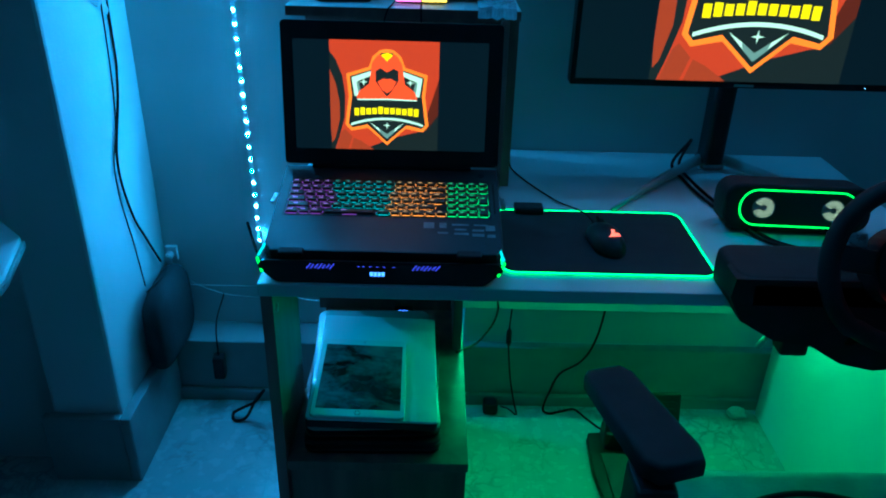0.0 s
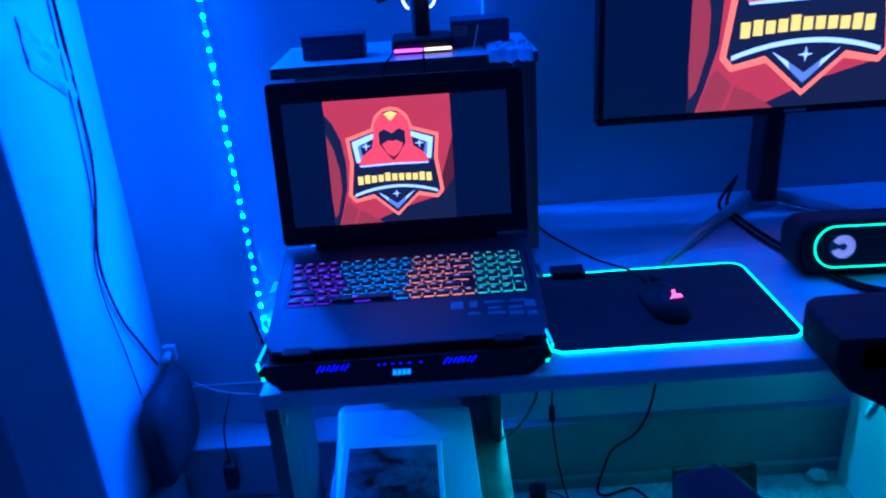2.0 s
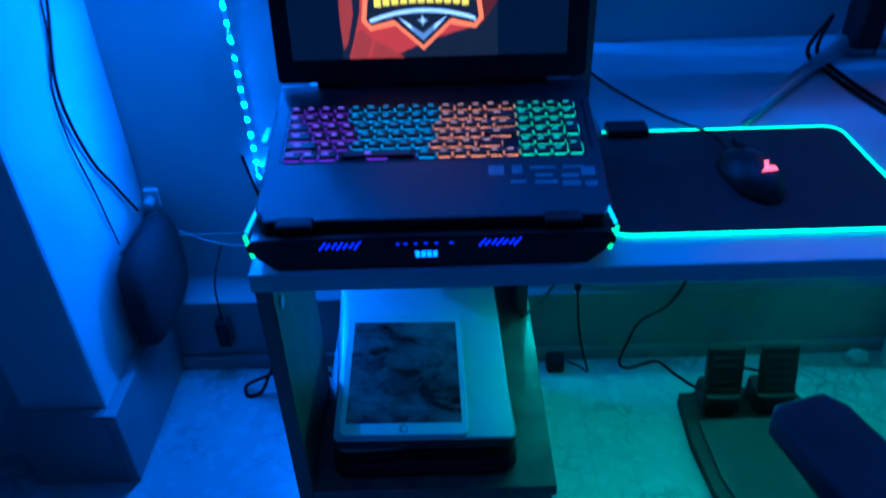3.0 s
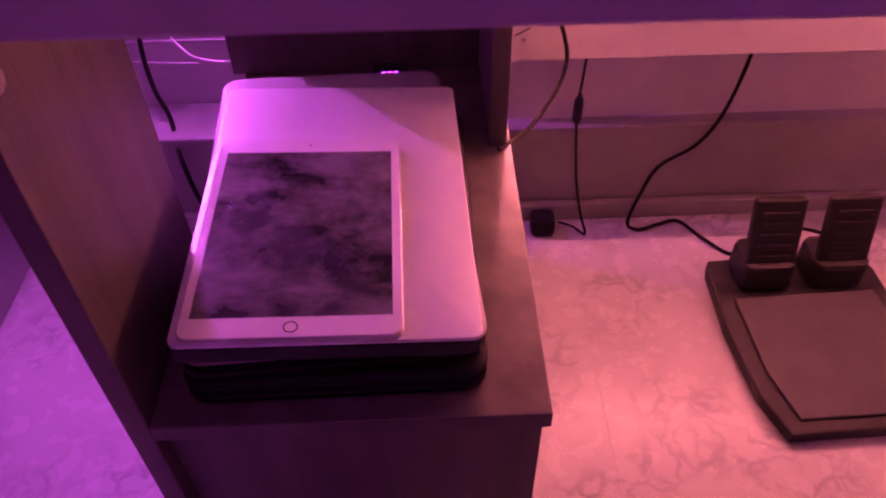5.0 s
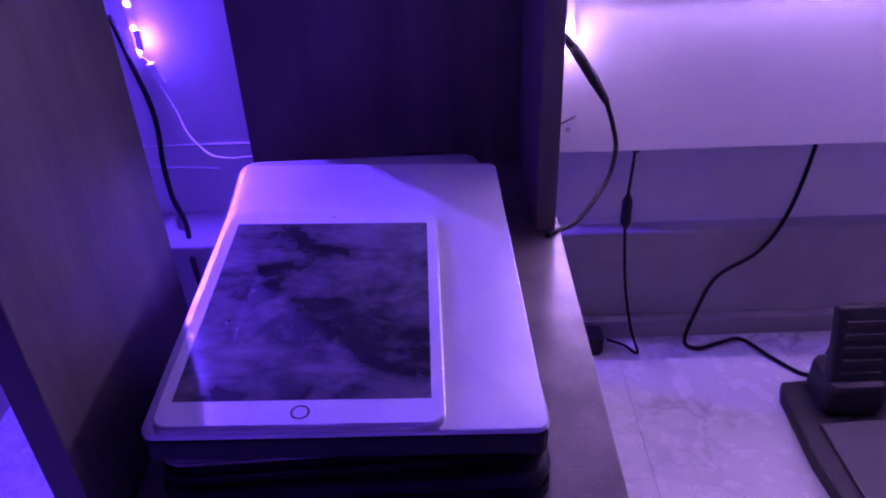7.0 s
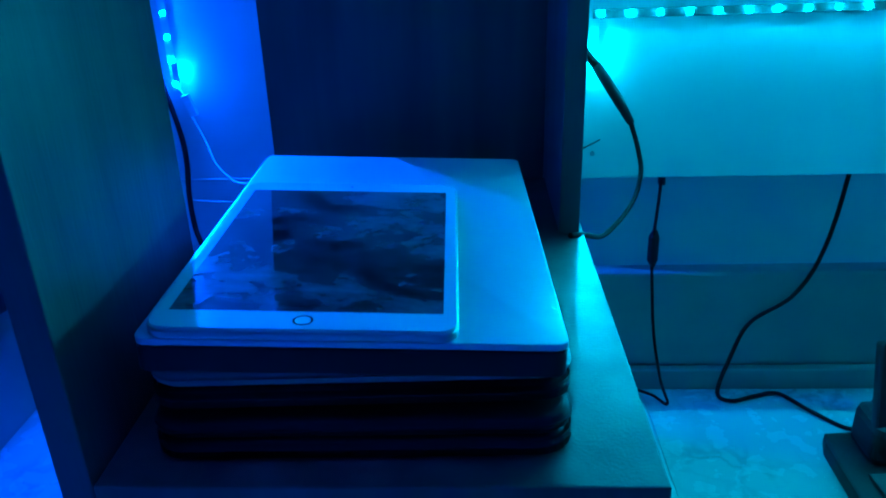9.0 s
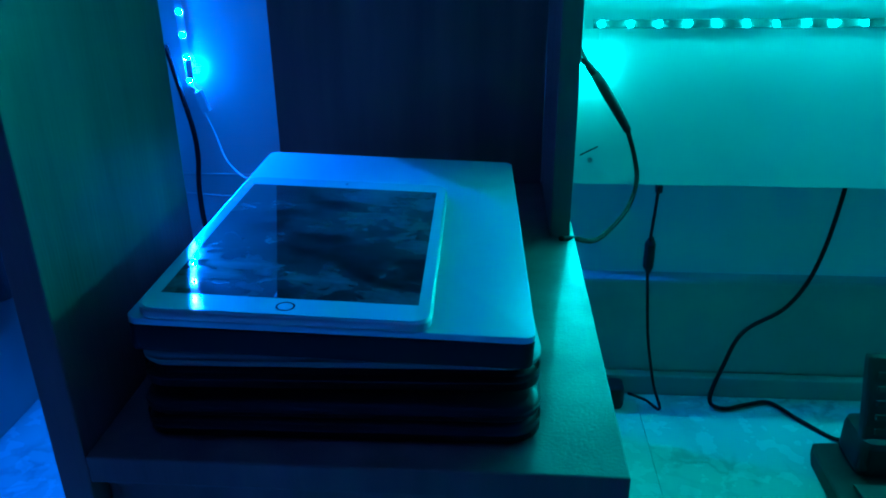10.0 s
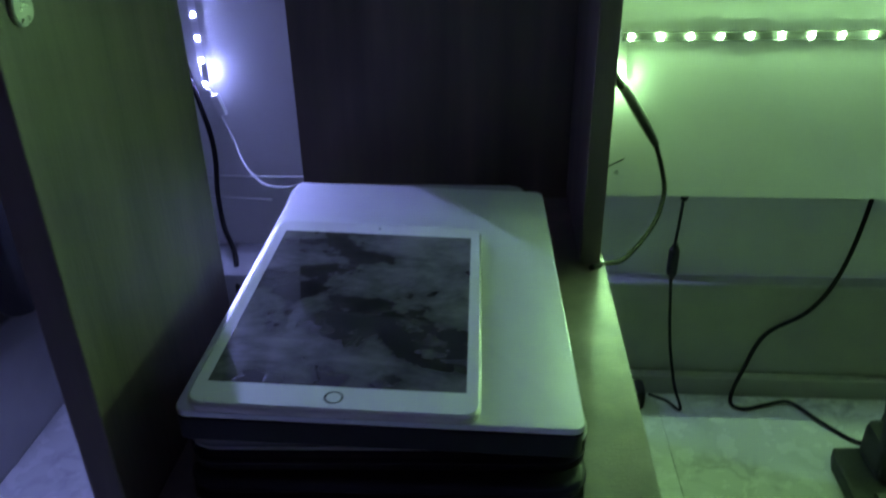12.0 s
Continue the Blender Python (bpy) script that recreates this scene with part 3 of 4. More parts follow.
for sx, cx in ((-1, -0.353), (1, 0.047)):
    part("wing_light", tube([(cx - sx * 0.012, 1.500, 0.796), (cx, 1.437, 0.782)], 0.0022, 8), M_WINGR, cool, "translucent cyan accent")
    part("wing_light", tube([(cx + sx * 0.001, 1.432, 0.781), (cx - sx * 0.010, 1.412, 0.766)], 0.0025, 8), M_WING, cool, "translucent green accent")
    part("back_clip", box(cx - 0.004 + sx * 0.012, cx + 0.004 + sx * 0.012, 1.62, 1.66, 0.79, 0.797, 0.001), M_STEEL, cool)
for x in (-0.30, -0.01):
    part("stop_foot", box(x - 0.02, x + 0.02, 1.4285, 1.449, 0.7855, 0.7935, 0.003), M_SOFT, cool)

# ---- mouse pad and mouse ----
pad = thing("mouse_pad", "black cloth mouse pad with a glowing green rim", "mouse pad")
M_CLOTH = mat("black_cloth", (0.016, 0.016, 0.018), (0.010, 0.010, 0.011), rough=0.85, scale=30, fine=900, bump=0.2)
M_RIM = glow("rim_green", (0.16, 0.95, 0.28), 2.6)
out = rounded(0.051, 0.411, 1.462, 1.712, 0.022, 8)
part("sheet", prism(out, TOP, TOP + 0.0038, 0.0008, 1), M_CLOTH, pad)
part("light_rim", tube([(x, y, TOP + 0.0032) for x, y in rounded(0.0495, 0.4125, 1.4605, 1.7135, 0.0235, 8)], 0.0015, 8, closed=True), M_RIM, pad, "light guide glowing green", True)
part("control_box", box(0.088, 0.145, 1.692, 1.724, TOP + 0.004, TOP + 0.017, 0.004), M_BLACK, pad, "small black controller")

mouse = thing("computer_mouse", "black gaming mouse with a glowing red emblem", "mouse", at=pose(0.243, 1.575, TOP + 0.0038, 0, 0, 8))
b = bmesh.new()
bmesh.ops.create_uvsphere(b, u_segments=28, v_segments=18, radius=1)
for v in b.verts:
    x, y, z = v.co
    waist = 1 - 0.12 * math.cos(y * 2.4) ** 2
    v.co = Vector((x * 0.033 * waist, y * 0.062, max(z, 0) * 0.037 * (1 - 0.25 * max(y, 0)) + (0.0 if z > 0 else 0.0)))
bmesh.ops.remove_doubles(b, verts=b.verts[:], dist=1e-6)
part("shell", b, M_BLACK, mouse, smooth=True)
part("wheel", cyl(0.010, -0.0035, 0.0035, 20, 0.001, pose(0, 0.036, 0.024, 0, 90, 0)), M_SOFT, mouse)
part("button_split", box(-0.0006, 0.0006, 0.012, 0.058, 0.022, 0.030), M_SOFT, mouse)
M_MLOGO = glow("mouse_red", (1.0, 0.10, 0.10), 2.2)
part("emblem", prism([(-0.010, 0), (0.011, 0), (0.009, 0.006), (0.001, 0.007), (0.003, 0.014), (-0.003, 0.014), (-0.004, 0.006)], 0, 0.0006, m=pose(0.001, -0.036, 0.0318, 33, 0, 0)), M_MLOGO, mouse, "lit red emblem")
mc = tagged(link("mouse_cable", tube(smooth_path([(0.235, 1.636, 0.757), (0.222, 1.69, 0.757), (0.18, 1.765, 0.7475), (0.135, 1.85, 0.7475), (0.104, 1.93, 0.7475), (0.10, 1.985, 0.7475)]), 0.0017), M_CORD), "thin black mouse cord lying on the desk", "cable")

# ---- monitor ----
mon = thing("monitor", "large black monitor on a silver forked stand", "monitor")
ms = part("screen_housing", box(0.205, 0.925, 1.895, 1.935, 0.953, 1.372, 0.004), M_BLACK, mon)
part("screen", emblem(0.700, 0.394, 0.150, 0.394), PICTURE, ms, "lit screen with a red and white shield emblem").matrix_basis = pose(0.215, 1.8935, 0.968)
part("logo_bar", box(0.545, 0.585, 1.8938, 1.896, 0.957, 0.962), M_GREYLID, ms)
part("power_light", cyl(0.0012, 0, 0.001, 10, m=pose(0.817, 1.8945, 0.960, 90, 0, 0)), glow("power_blue", (0.3, 0.4, 1.0), 4), ms)
part("neck", prism(rounded(0.532, 0.578, 1.945, 2.005, 0.012), TOP + 0.02, 1.20, 0.002), M_BLACK, mon)
part("hub", prism(rounded(0.530, 0.592, 1.965, 2.017, 0.016), TOP, TOP + 0.03, 0.006, 3), M_GREYLID, mon, "grey metal hub")
for ex in (0.286, 0.80):
    sx = 0.545 if ex < 0.5 else 0.577
    part("stand_leg", tube([(sx, 1.99, TOP + 0.022), ((sx + ex) / 2, 1.865, TOP + 0.0135), (ex, 1.725, TOP + 0.0045)], [0.0125, 0.0095, 0.0045], 10), M_GREYLID, mon, "grey tapered metal leg", True)
for i, dx in enumerate((0.0, 0.016)):
    tagged(link("thick_cable", tube(smooth_path([(0.52, 2.015, 0.80), (0.47 + dx, 1.97, 0.757), (0.475 + dx, 1.89, 0.7495), (0.49 + dx, 1.78, 0.7495), (0.515 + dx, 1.68, 0.7495), (0.545 + dx, 1.60, 0.7495), (0.60 + dx, 1.56, 0.7495)]), 0.0035), M_CORD), "thick black cord behind the monitor stand", "cable", "cables on the desk")

# ---- speaker ----
spk = thing("bluetooth_speaker", "black oblong speaker with a green light ring and lit cones", "speaker", at=pose(0.612, 1.668, TOP + 0.004, -8, 0, -3))
M_MESH = mat("speaker_mesh", (0.018, 0.018, 0.02), (0.008, 0.008, 0.009), rough=0.6, scale=300, fine=900, bump=0.4)
up = pose(0, 0, 0, 90, 0, 0)
part("housing", prism(rounded(-0.136, 0.136, 0, 0.088, 0.030, 8), -0.036, 0.036, 0.008, 3, up), M_SOFT, spk, smooth=True)
part("grille", prism(rounded(-0.106, 0.106, 0.012, 0.076, 0.031, 8), 0.036, 0.0372, 0, 1, up), M_MESH, spk, "black mesh grille")
part("light_ring", tube([(x, -0.0375, z) for x, z in rounded(-0.108, 0.108, 0.010, 0.078, 0.033, 10)], 0.0015, 8, closed=True), glow("ring_green", (0.06, 0.85, 0.12), 2.0), spk, "ring glowing green", True)
M_CONE = glow("cone_white", (0.85, 0.8, 0.8), 0.5)
nt = M_CONE.node_tree
grain = nt.nodes.new("ShaderNodeTexVoronoi")
grain.inputs["Scale"].default_value = 900.0
holes = nt.nodes.new("ShaderNodeMapRange")
holes.inputs["From Min"].default_value, holes.inputs["From Max"].default_value = 0.2, 0.6
holes.inputs["To Min"].default_value, holes.inputs["To Max"].default_value = 0.7, 0.12
nt.links.new(grain.outputs["Distance"], holes.inputs["Value"])
nt.links.new(holes.outputs[0], nt.nodes["Principled BSDF"].inputs["Emission Strength"])
for cx in (-0.064, 0.064):
    b = cyl(0.0215, 0.0374, 0.0378, 28, m=up @ pose(cx, 0.044, 0))
    part("cone", b, mat("cone_grey", (0.3, 0.3, 0.3), (0.16, 0.16, 0.16), rough=0.6, scale=500, fine=900) if cx < 0 else bpy.data.materials["cone_grey"], spk, "pale speaker cone behind the mesh")
    lit_ring = [(0.019 * math.cos(a), 0.019 * math.sin(a)) for a in [radians(200 + 310 * k / 24) for k in range(25)]] + [(0.006 * math.cos(a), 0.006 * math.sin(a)) for a in [radians(510 - 310 * k / 24) for k in range(25)]]
    part("cone_light", prism(lit_ring, 0.0379, 0.0382, m=up @ pose(cx, 0.044, 0)), M_CONE, spk, "cone lit white behind the mesh")
for cx in (-0.10, 0.10):
    part("rubber_foot", box(cx - 0.015, cx + 0.015, -0.03, 0.03, -0.004, 0.0015, 0.001), M_SOFT, spk)

# ---- racing wheel clamped to the desk ----
rw = thing("racing_wheel", "black racing wheel with base clamped to the desk edge", "racing wheel")
part("base", prism(rounded(0.398, 0.86, 1.352, 1.475, 0.03, 8), TOP + 0.002, 0.806, 0.012, 3), M_SOFT, rw, smooth=True)
left = [(0.395, 0.805), (0.392, 0.772), (0.415, 0.730), (0.476, 0.694), (0.540, 0.684), (0.592, 0.653), (0.604, 0.650), (0.600, 0.688), (0.590, 0.690), (0.598, 0.712), (0.604, 0.714), (0.604, 0.805)]
right = [(0.604, 0.805), (0.604, 0.714), (0.615, 0.712), (0.614, 0.695), (0.600, 0.688), (0.604, 0.650), (0.651, 0.640), (0.72, 0.648), (0.80, 0.69), (0.845, 0.76), (0.85, 0.805)]
for half in (left, right):
    part("front_plate", prism(half, 0.0, 0.048, 0, 1, pose(0, 1.400, 0, 90, 0, 0)), M_SOFT, rw)
part("clamp", box(0.50, 0.545, 1.3655, 1.4035, 0.655, 0.70, 0.006), M_BLACK, rw)
part("clamp_hook", tube(smooth_path([(0.535, 1.42, 0.70), (0.500, 1.41, 0.668), (0.478, 1.40, 0.650), (0.487, 1.40, 0.662)]), 0.005), M_STEEL, rw, "bent metal hook", True)
tiltw = pose(0.645, 1.335, 0.838, 68, 0, 0)
rim = [tiltw @ Vector((0.125 * math.cos(2 * math.pi * k / 48), 0.125 * math.sin(2 * math.pi * k / 48) * (1 if math.sin(2 * math.pi * k / 48) > -0.75 else 0.93), 0)) for k in range(48)]
part("rim", tube(rim, 0.0155, 12, closed=True), M_SOFT, rw, "rubber grip", True)
part("hub", cyl(0.062, -0.045, 0.012, 32, 0.006, tiltw), M_BLACK, rw, smooth=False)
for a in (8, 172, 270):
    part("spoke", box(0.045, 0.115, -0.019, 0.019, -0.006, 0.006, 0.004, m=tiltw @ pose(0, 0, 0, 0, 0, a)), M_BLACK, rw)
part("power_light", cyl(0.0022, 0.012, 0.0145, 12, m=tiltw @ pose(-0.032, -0.050, 0)), glow("power_red", (1.0, 0.03, 0.02), 14), rw, "tiny red light")
for sx in (-1, 1):
    part("paddle", box(sx * 0.075 - 0.022, sx * 0.075 + 0.022, 0.01, 0.05, -0.032, -0.028, 0.002, m=tiltw), M_STEEL, rw)

# ---- hutch shelf things ----
bx = thing("small_box", "small dark blue cardboard box on the shelf", "box")
M_CARD = mat("blue_card", (0.06, 0.07, 0.10), (0.04, 0.045, 0.07), rough=0.55, scale=20)
part("carton", box(-0.305, -0.200, 1.852, 1.912, 1.1145, 1.150, 0.0015), M_CARD, bx)
part("lid_flap", box(-0.306, -0.199, 1.851, 1.913, 1.1505, 1.1525, 0.0006), M_CARD, bx)
bx2 = thing("small_box", "dark box with a pale label on the shelf", "box", at=pose(0, 0, 0))
part("carton", box(-0.052, 0.048, 1.885, 1.965, 1.1145, 1.158, 0.0015), M_CARD, bx2)
part("label_patch", box(-0.050, -0.024, 1.8835, 1.8848, 1.132, 1.150), M_STICK, bx2)
hs = thing("headphone_stand", "black headphone stand with a pink and yellow light bar", "headphone stand")
part("foot", prism(rounded(-0.155, -0.05, 1.845, 1.945, 0.02), 1.1135, 1.138, 0.006, 3), M_BLACK, hs)
part("light_bar", tube([(-0.150, 1.842, 1.121), (-0.103, 1.8405, 1.121)], 0.0026, 8), glow("bar_pink", (1.0, 0.12, 0.75), 2.2), hs, "bar glowing pink")
part("light_bar", tube([(-0.100, 1.8405, 1.121), (-0.054, 1.842, 1.121)], 0.0026, 8), glow("bar_yellow", (1.0, 0.55, 0.12), 2.2), hs, "bar glowing yellow")
part("post", tube([(-0.103, 1.90, 1.136), (-0.103, 1.905, 1.30)], 0.016, 16), M_BLACK, hs)
part("cradle", tube(smooth_path([(-0.14, 1.90, 1.30), (-0.103, 1.90, 1.325), (-0.066, 1.90, 1.30)]), 0.012, 10), M_BLACK, hs)
hp = thing("headphones", "black headset with white lit ring on each ear cup", "headphones")
part("headband", tube(smooth_path([(-0.185, 1.895, 1.255), (-0.175, 1.895, 1.32), (-0.103, 1.895, 1.352), (-0.031, 1.895, 1.32), (-0.021, 1.895, 1.255)]), 0.009, 10), M_SOFT, hp)
for sx, cx in ((-1, -0.122), (1, -0.084)):
    part("ear_cup", cyl(0.036, -0.014, 0.014, 28, 0.006, pose(cx + sx * 0.05, 1.888, 1.232, 0, 78, 0)), M_SOFT, hp)
    arc = [(cx + 0.013 * sx * math.cos(a) - sx * 0.004, 1.858, 1.212 + 0.026 * math.sin(a)) for a in [radians(-80 + 120 * k / 10) for k in range(11)]]
    part("ring_light", tube(arc, 0.0025, 8), glow("cup_white", (0.9, 0.85, 0.55), 1.6) if sx < 0 else bpy.data.materials["cup_white"], hp, "curved light on the cup")
bag = bmesh.new()
bmesh.ops.create_grid(bag, x_segments=14, y_segments=8, size=1)
for v in bag.verts:
    x, y = v.co.x * 0.036 + 0.040, v.co.y * 0.045 + 1.832
    z = 1.121 + 0.006 * noise.noise(Vector((x * 90, y * 90, 1)))
    v.co = Vector((x, y, z if y > 1.80 else z - (1.80 - y) * 1.6))
tagged(link("plastic_bag", bag, mat("clear_film", (0.6, 0.62, 0.64), (0.4, 0.42, 0.45), rough=0.12, scale=60, fine=120, bump=0.6)), "crumpled clear plastic wrapper over the shelf edge", "wrapper").modifiers.new("thick", "SOLIDIFY").thickness = 0.0008

# ---- pedals ----
pd = thing("pedal_set", "black two-pedal racing base standing on the floor", "pedals")
M_PED = mat("pedal_plastic", (0.018, 0.018, 0.019), (0.012, 0.012, 0.012), rough=0.6, scale=14, fine=350, bump=0.12)
M_TREAD = mat("pedal_tread", (0.06, 0.06, 0.06), (0.045, 0.045, 0.045), rough=0.6, scale=14, fine=500, bump=0.2)
plate = [(0.345, 1.885), (0.352, 1.905), (0.58, 1.925), (0.608, 1.88), (0.612, 1.78), (0.60, 1.69), (0.575, 1.62), (0.545, 1.592), (0.375, 1.586), (0.352, 1.65), (0.341, 1.77)]
part("plate", prism(plate, 0.0, 0.022, 0.004, 2), M_PED, pd)
inner = [(0.368, 1.82), (0.585, 1.83), (0.592, 1.74), (0.572, 1.65), (0.54, 1.61), (0.392, 1.606), (0.372, 1.68)]
part("heel_rest", prism(inner, 0.0225, 0.027, 0.003, 2), M_TREAD, pd, "ribbed grey heel rest")
for x0, x1 in ((0.385, 0.452), (0.492, 0.565)):
    part("housing", prism(rounded(x0 - 0.006, x1 + 0.006, 1.835, 1.905, 0.015), 0.0225, 0.075, 0.01, 2), M_PED, pd)
    pedal = part("pedal", box(-0.038, 0.038, -0.008, 0.008, 0.0, 0.150, 0.006, 3, m=pose((x0 + x1) / 2, 1.842, 0.030, -16, 0, 0)), M_PED, pd)
    for k in range(5):
        part("rib", box(-0.026, 0.026, -0.0105, -0.0078, 0.05 + k * 0.018, 0.058 + k * 0.018, 0.001, 1, m=pose((x0 + x1) / 2, 1.842, 0.030, -16, 0, 0)), M_PED, pedal)

# ---- gaming chair ----
ch = thing("gaming_chair", "dark blue gaming chair with quilted seat and padded armrests", "chair")
M_LEATHER = mat("blue_leather", (0.22, 0.23, 0.27), (0.15, 0.16, 0.19), rough=0.42, scale=18, fine=260, bump=0.25)
part("seat", prism(rounded(0.285, 0.80, 0.80, 1.335, 0.07, 8), 0.36, 0.452, 0.035, 4), M_LEATHER, ch, smooth=True)
part("piping", tube(smooth_path([(0.36, 0.82, 0.452), (0.375, 1.12, 0.455), (0.43, 1.225, 0.457), (0.545, 1.262, 0.458), (0.66, 1.225, 0.457), (0.715, 1.12, 0.455), (0.73, 0.82, 0.452)]), 0.005, 8), M_SOFT, ch, "black piping", True)
for iy in range(6):
    for ix in range(6):
        x, y = 0.415 + ix * 0.052 + (0.026 if iy % 2 else 0), 0.90 + iy * 0.058
        if x < 0.70 and y < 1.235:
            q = bmesh.new()
            bmesh.ops.create_uvsphere(q, u_segments=10, v_segments=6, radius=1)
            for v in q.verts:
                k = abs(v.co.x) + abs(v.co.y)
                v.co = Vector((v.co.x * 0.030, v.co.y * 0.033, v.co.z * 0.009))
            q.transform(pose(x, y, 0.450))
            part("quilt_pad", q, M_LEATHER, ch, smooth=True)
part("backrest", box(0.30, 0.79, 0.70, 0.79, 0.42, 1.20, 0.04, 4, m=pose(0, 0, 0)), M_LEATHER, ch)
for cx, ang in ((0.205, 14), (0.90, -14)):
    arm = part("armrest", prism([(-0.034, 0.105), (-0.024, 0.116), (0.026, 0.118), (0.038, 0.095), (0.044, -0.07), (0.034, -0.098), (-0.026, -0.102), (-0.042, -0.08)], -0.014, 0.016, 0.009, 3, pose(cx + 0.002, 1.120, 0.715, -3, 0, ang)), M_SOFT, ch, "black padded armrest", True)
    part("post", box(cx - 0.026, cx + 0.026, 1.01, 1.07, 0.40, 0.703, 0.006), M_BLACK, ch)
    part("bracket", box(min(cx, 0.545) - 0.01, max(cx, 0.545) + 0.01, 1.01, 1.07, 0.335, 0.360, 0.004), M_BLACK, ch)
part("column", cyl(0.028, 0.10, 0.36, 20, m=pose(0.545, 1.04, 0)), M_BLACK, ch)
for k in range(5):
    a = radians(72 * k + 20)
    px, py = 0.545 + 0.30 * math.cos(a), 1.04 + 0.30 * math.sin(a)
    part("leg", tube([(0.545, 1.04, 0.11), (px, py, 0.068)], [0.026, 0.016], 10), M_BLACK, ch)
    part("caster", cyl(0.027, -0.02, 0.02, 18, 0.004, pose(px, py, 0.027, 90, 0, 72 * k + 20)), M_BLACK, ch)

# ---- cables and small things ----
def cord(name, label, pts, r, m=None):
    return tagged(link(name, tube(smooth_path(pts), r), m or M_CORD, smooth=True), label, "cable")


cord("power_cable", "long black cord hanging down the painted pillar", [(-0.783, 2.04, 1.9), (-0.781, 2.037, 1.07), (-0.779, 2.015, 0.894), (-0.779, 1.945, 0.74), (-0.779, 1.972, 0.60), (-0.778, 2.03, 0.50), (-0.776, 2.085, 0.41)], 0.0030)
cord("power_cable", "thin black cord hanging down the painted pillar", [(-0.782, 2.03, 1.9), (-0.781, 2.00, 0.95), (-0.780, 1.925, 0.72), (-0.779, 1.955, 0.52), (-0.779, 1.975, 0.40)], 0.0018)
cord("white_cable", "thin pale cord sagging along the wall", [(-0.778, 2.135, 0.40), (-0.745, 2.135, 0.345), (-0.705, 2.135, 0.312), (-0.64, 2.135, 0.286), (-0.58, 2.135, 0.278), (-0.45, 2.135, 0.270)], 0.0016, M_CORDW)
sw = thing("wall_socket", "small pale wall socket with a plug", "socket")
part("plate", box(-0.80 + 0.02, -0.750, 2.136, 2.1495, 0.385, 0.425, 0.002), M_WHITE, sw)
part("plug", cyl(0.010, 0, 0.03, 16, 0.003, pose(-0.766, 2.137, 0.405, 90, 0, 0)), M_CORDW, sw)
lc = thing("led_controller", "small white LED controller box hanging by its cord", "controller")
part("case", box(-0.006, 0.006, -0.004, 0.004, -0.016, 0.016, 0.0015, m=pose(-0.511, 2.140, 0.418, 0, -18, 0)), M_WHITE, lc)
part("lead", tube(smooth_path([(-0.529, 2.146, 0.442), (-0.522, 2.144, 0.437), (-0.515, 2.140, 0.430)]), 0.0012), M_CORDW, lc)
cord("white_cable", "thin white cord running behind the back panel", [(-0.509, 2.138, 0.401), (-0.491, 2.125, 0.37), (-0.472, 2.1, 0.344), (-0.449, 2.08, 0.329), (-0.429, 2.06, 0.327), (-0.394, 2.03, 0.337), (-0.36, 1.995, 0.356), (-0.30, 1.99, 0.358)], 0.0014, M_CORDW)
cord("power_cable", "black cord hanging behind the desk", [(-0.556, 2.143, 0.50), (-0.543, 2.143, 0.433), (-0.531, 2.14, 0.377), (-0.528, 2.137, 0.335), (-0.529, 2.127, 0.286), (-0.521, 2.11, 0.237), (-0.503, 2.09, 0.199), (-0.484, 2.035, 0.15), (-0.46, 2.02, 0.05), (-0.40, 1.99, 0.006)], 0.0040)
hang = thing("plug_adapter", "black plug hanging on a cord beside the desk", "plug")
part("body", box(-0.655, -0.625, 2.015, 2.046, 0.085, 0.155, 0.006), M_BLACK, hang)
part("lead", tube(smooth_path([(-0.640, 2.03, 0.155), (-0.638, 2.04, 0.25), (-0.62, 2.08, 0.32)]), 0.002), M_CORD, hang)
cord("cable_loop", "loop of black cord by the desk foot", [(-0.50, 1.93, 0.12), (-0.53, 1.945, 0.07), (-0.575, 1.965, 0.03), (-0.60, 1.97, 0.008), (-0.59, 1.945, 0.005), (-0.56, 1.95, 0.012), (-0.535, 1.96, 0.06), (-0.51, 1.945, 0.10)], 0.0042)
jack = thing("dc_cable", "black power lead with barrel connector on the panel", "cable")
part("lead", tube(smooth_path([(0.012, 1.970, 0.545), (0.014, 1.966, 0.527), (0.027, 1.962, 0.507), (0.040, 1.962, 0.492)]), 0.0052), M_CORD, jack, smooth=True)
part("connector", tube([(0.036, 1.962, 0.497), (0.046, 1.962, 0.483), (0.064, 1.962, 0.456), (0.081, 1.962, 0.428)], [0.0058, 0.0066, 0.0066, 0.0046], 12), M_BLACK, jack, "thick barrel connector", True)
part("lead", tube(smooth_path([(0.081, 1.962, 0.428), (0.092, 1.962, 0.395), (0.096, 1.955, 0.366), (0.082, 1.93, 0.337), (0.042, 1.87, 0.324), (0.006, 1.795, 0.356), (-0.01, 1.77, 0.366)]), 0.0030), M_CORD, jack, smooth=True)
tagged(link("led_patch", box(0.024, 0.030, 1.9745, 1.9775, 0.500, 0.508, 0.0008), M_LEDD), "single lit diode beside the connector", "LED")
patch = tagged(link("tape_patch", box(0.018, 0.040, 1.9768, 1.9779, 0.50, 0.545), M_CORDW), "white fixing tape on the panel", "tape")
usb = thing("usb_lead", "thin black lead with an inline switch hanging to the floor", "cable")
part("lead", tube(smooth_path([(0.143, 2.04, 0.40), (0.140, 2.03, 0.32), (0.136, 2.026, 0.24), (0.141, 2.03, 0.18), (0.150, 2.03, 0.10), (0.163, 2.02, 0.03), (0.170, 1.995, 0.004), (0.150, 2.005, 0.012), (0.125, 2.012, 0.018)]), 0.0022), M_CORD, usb, smooth=True)
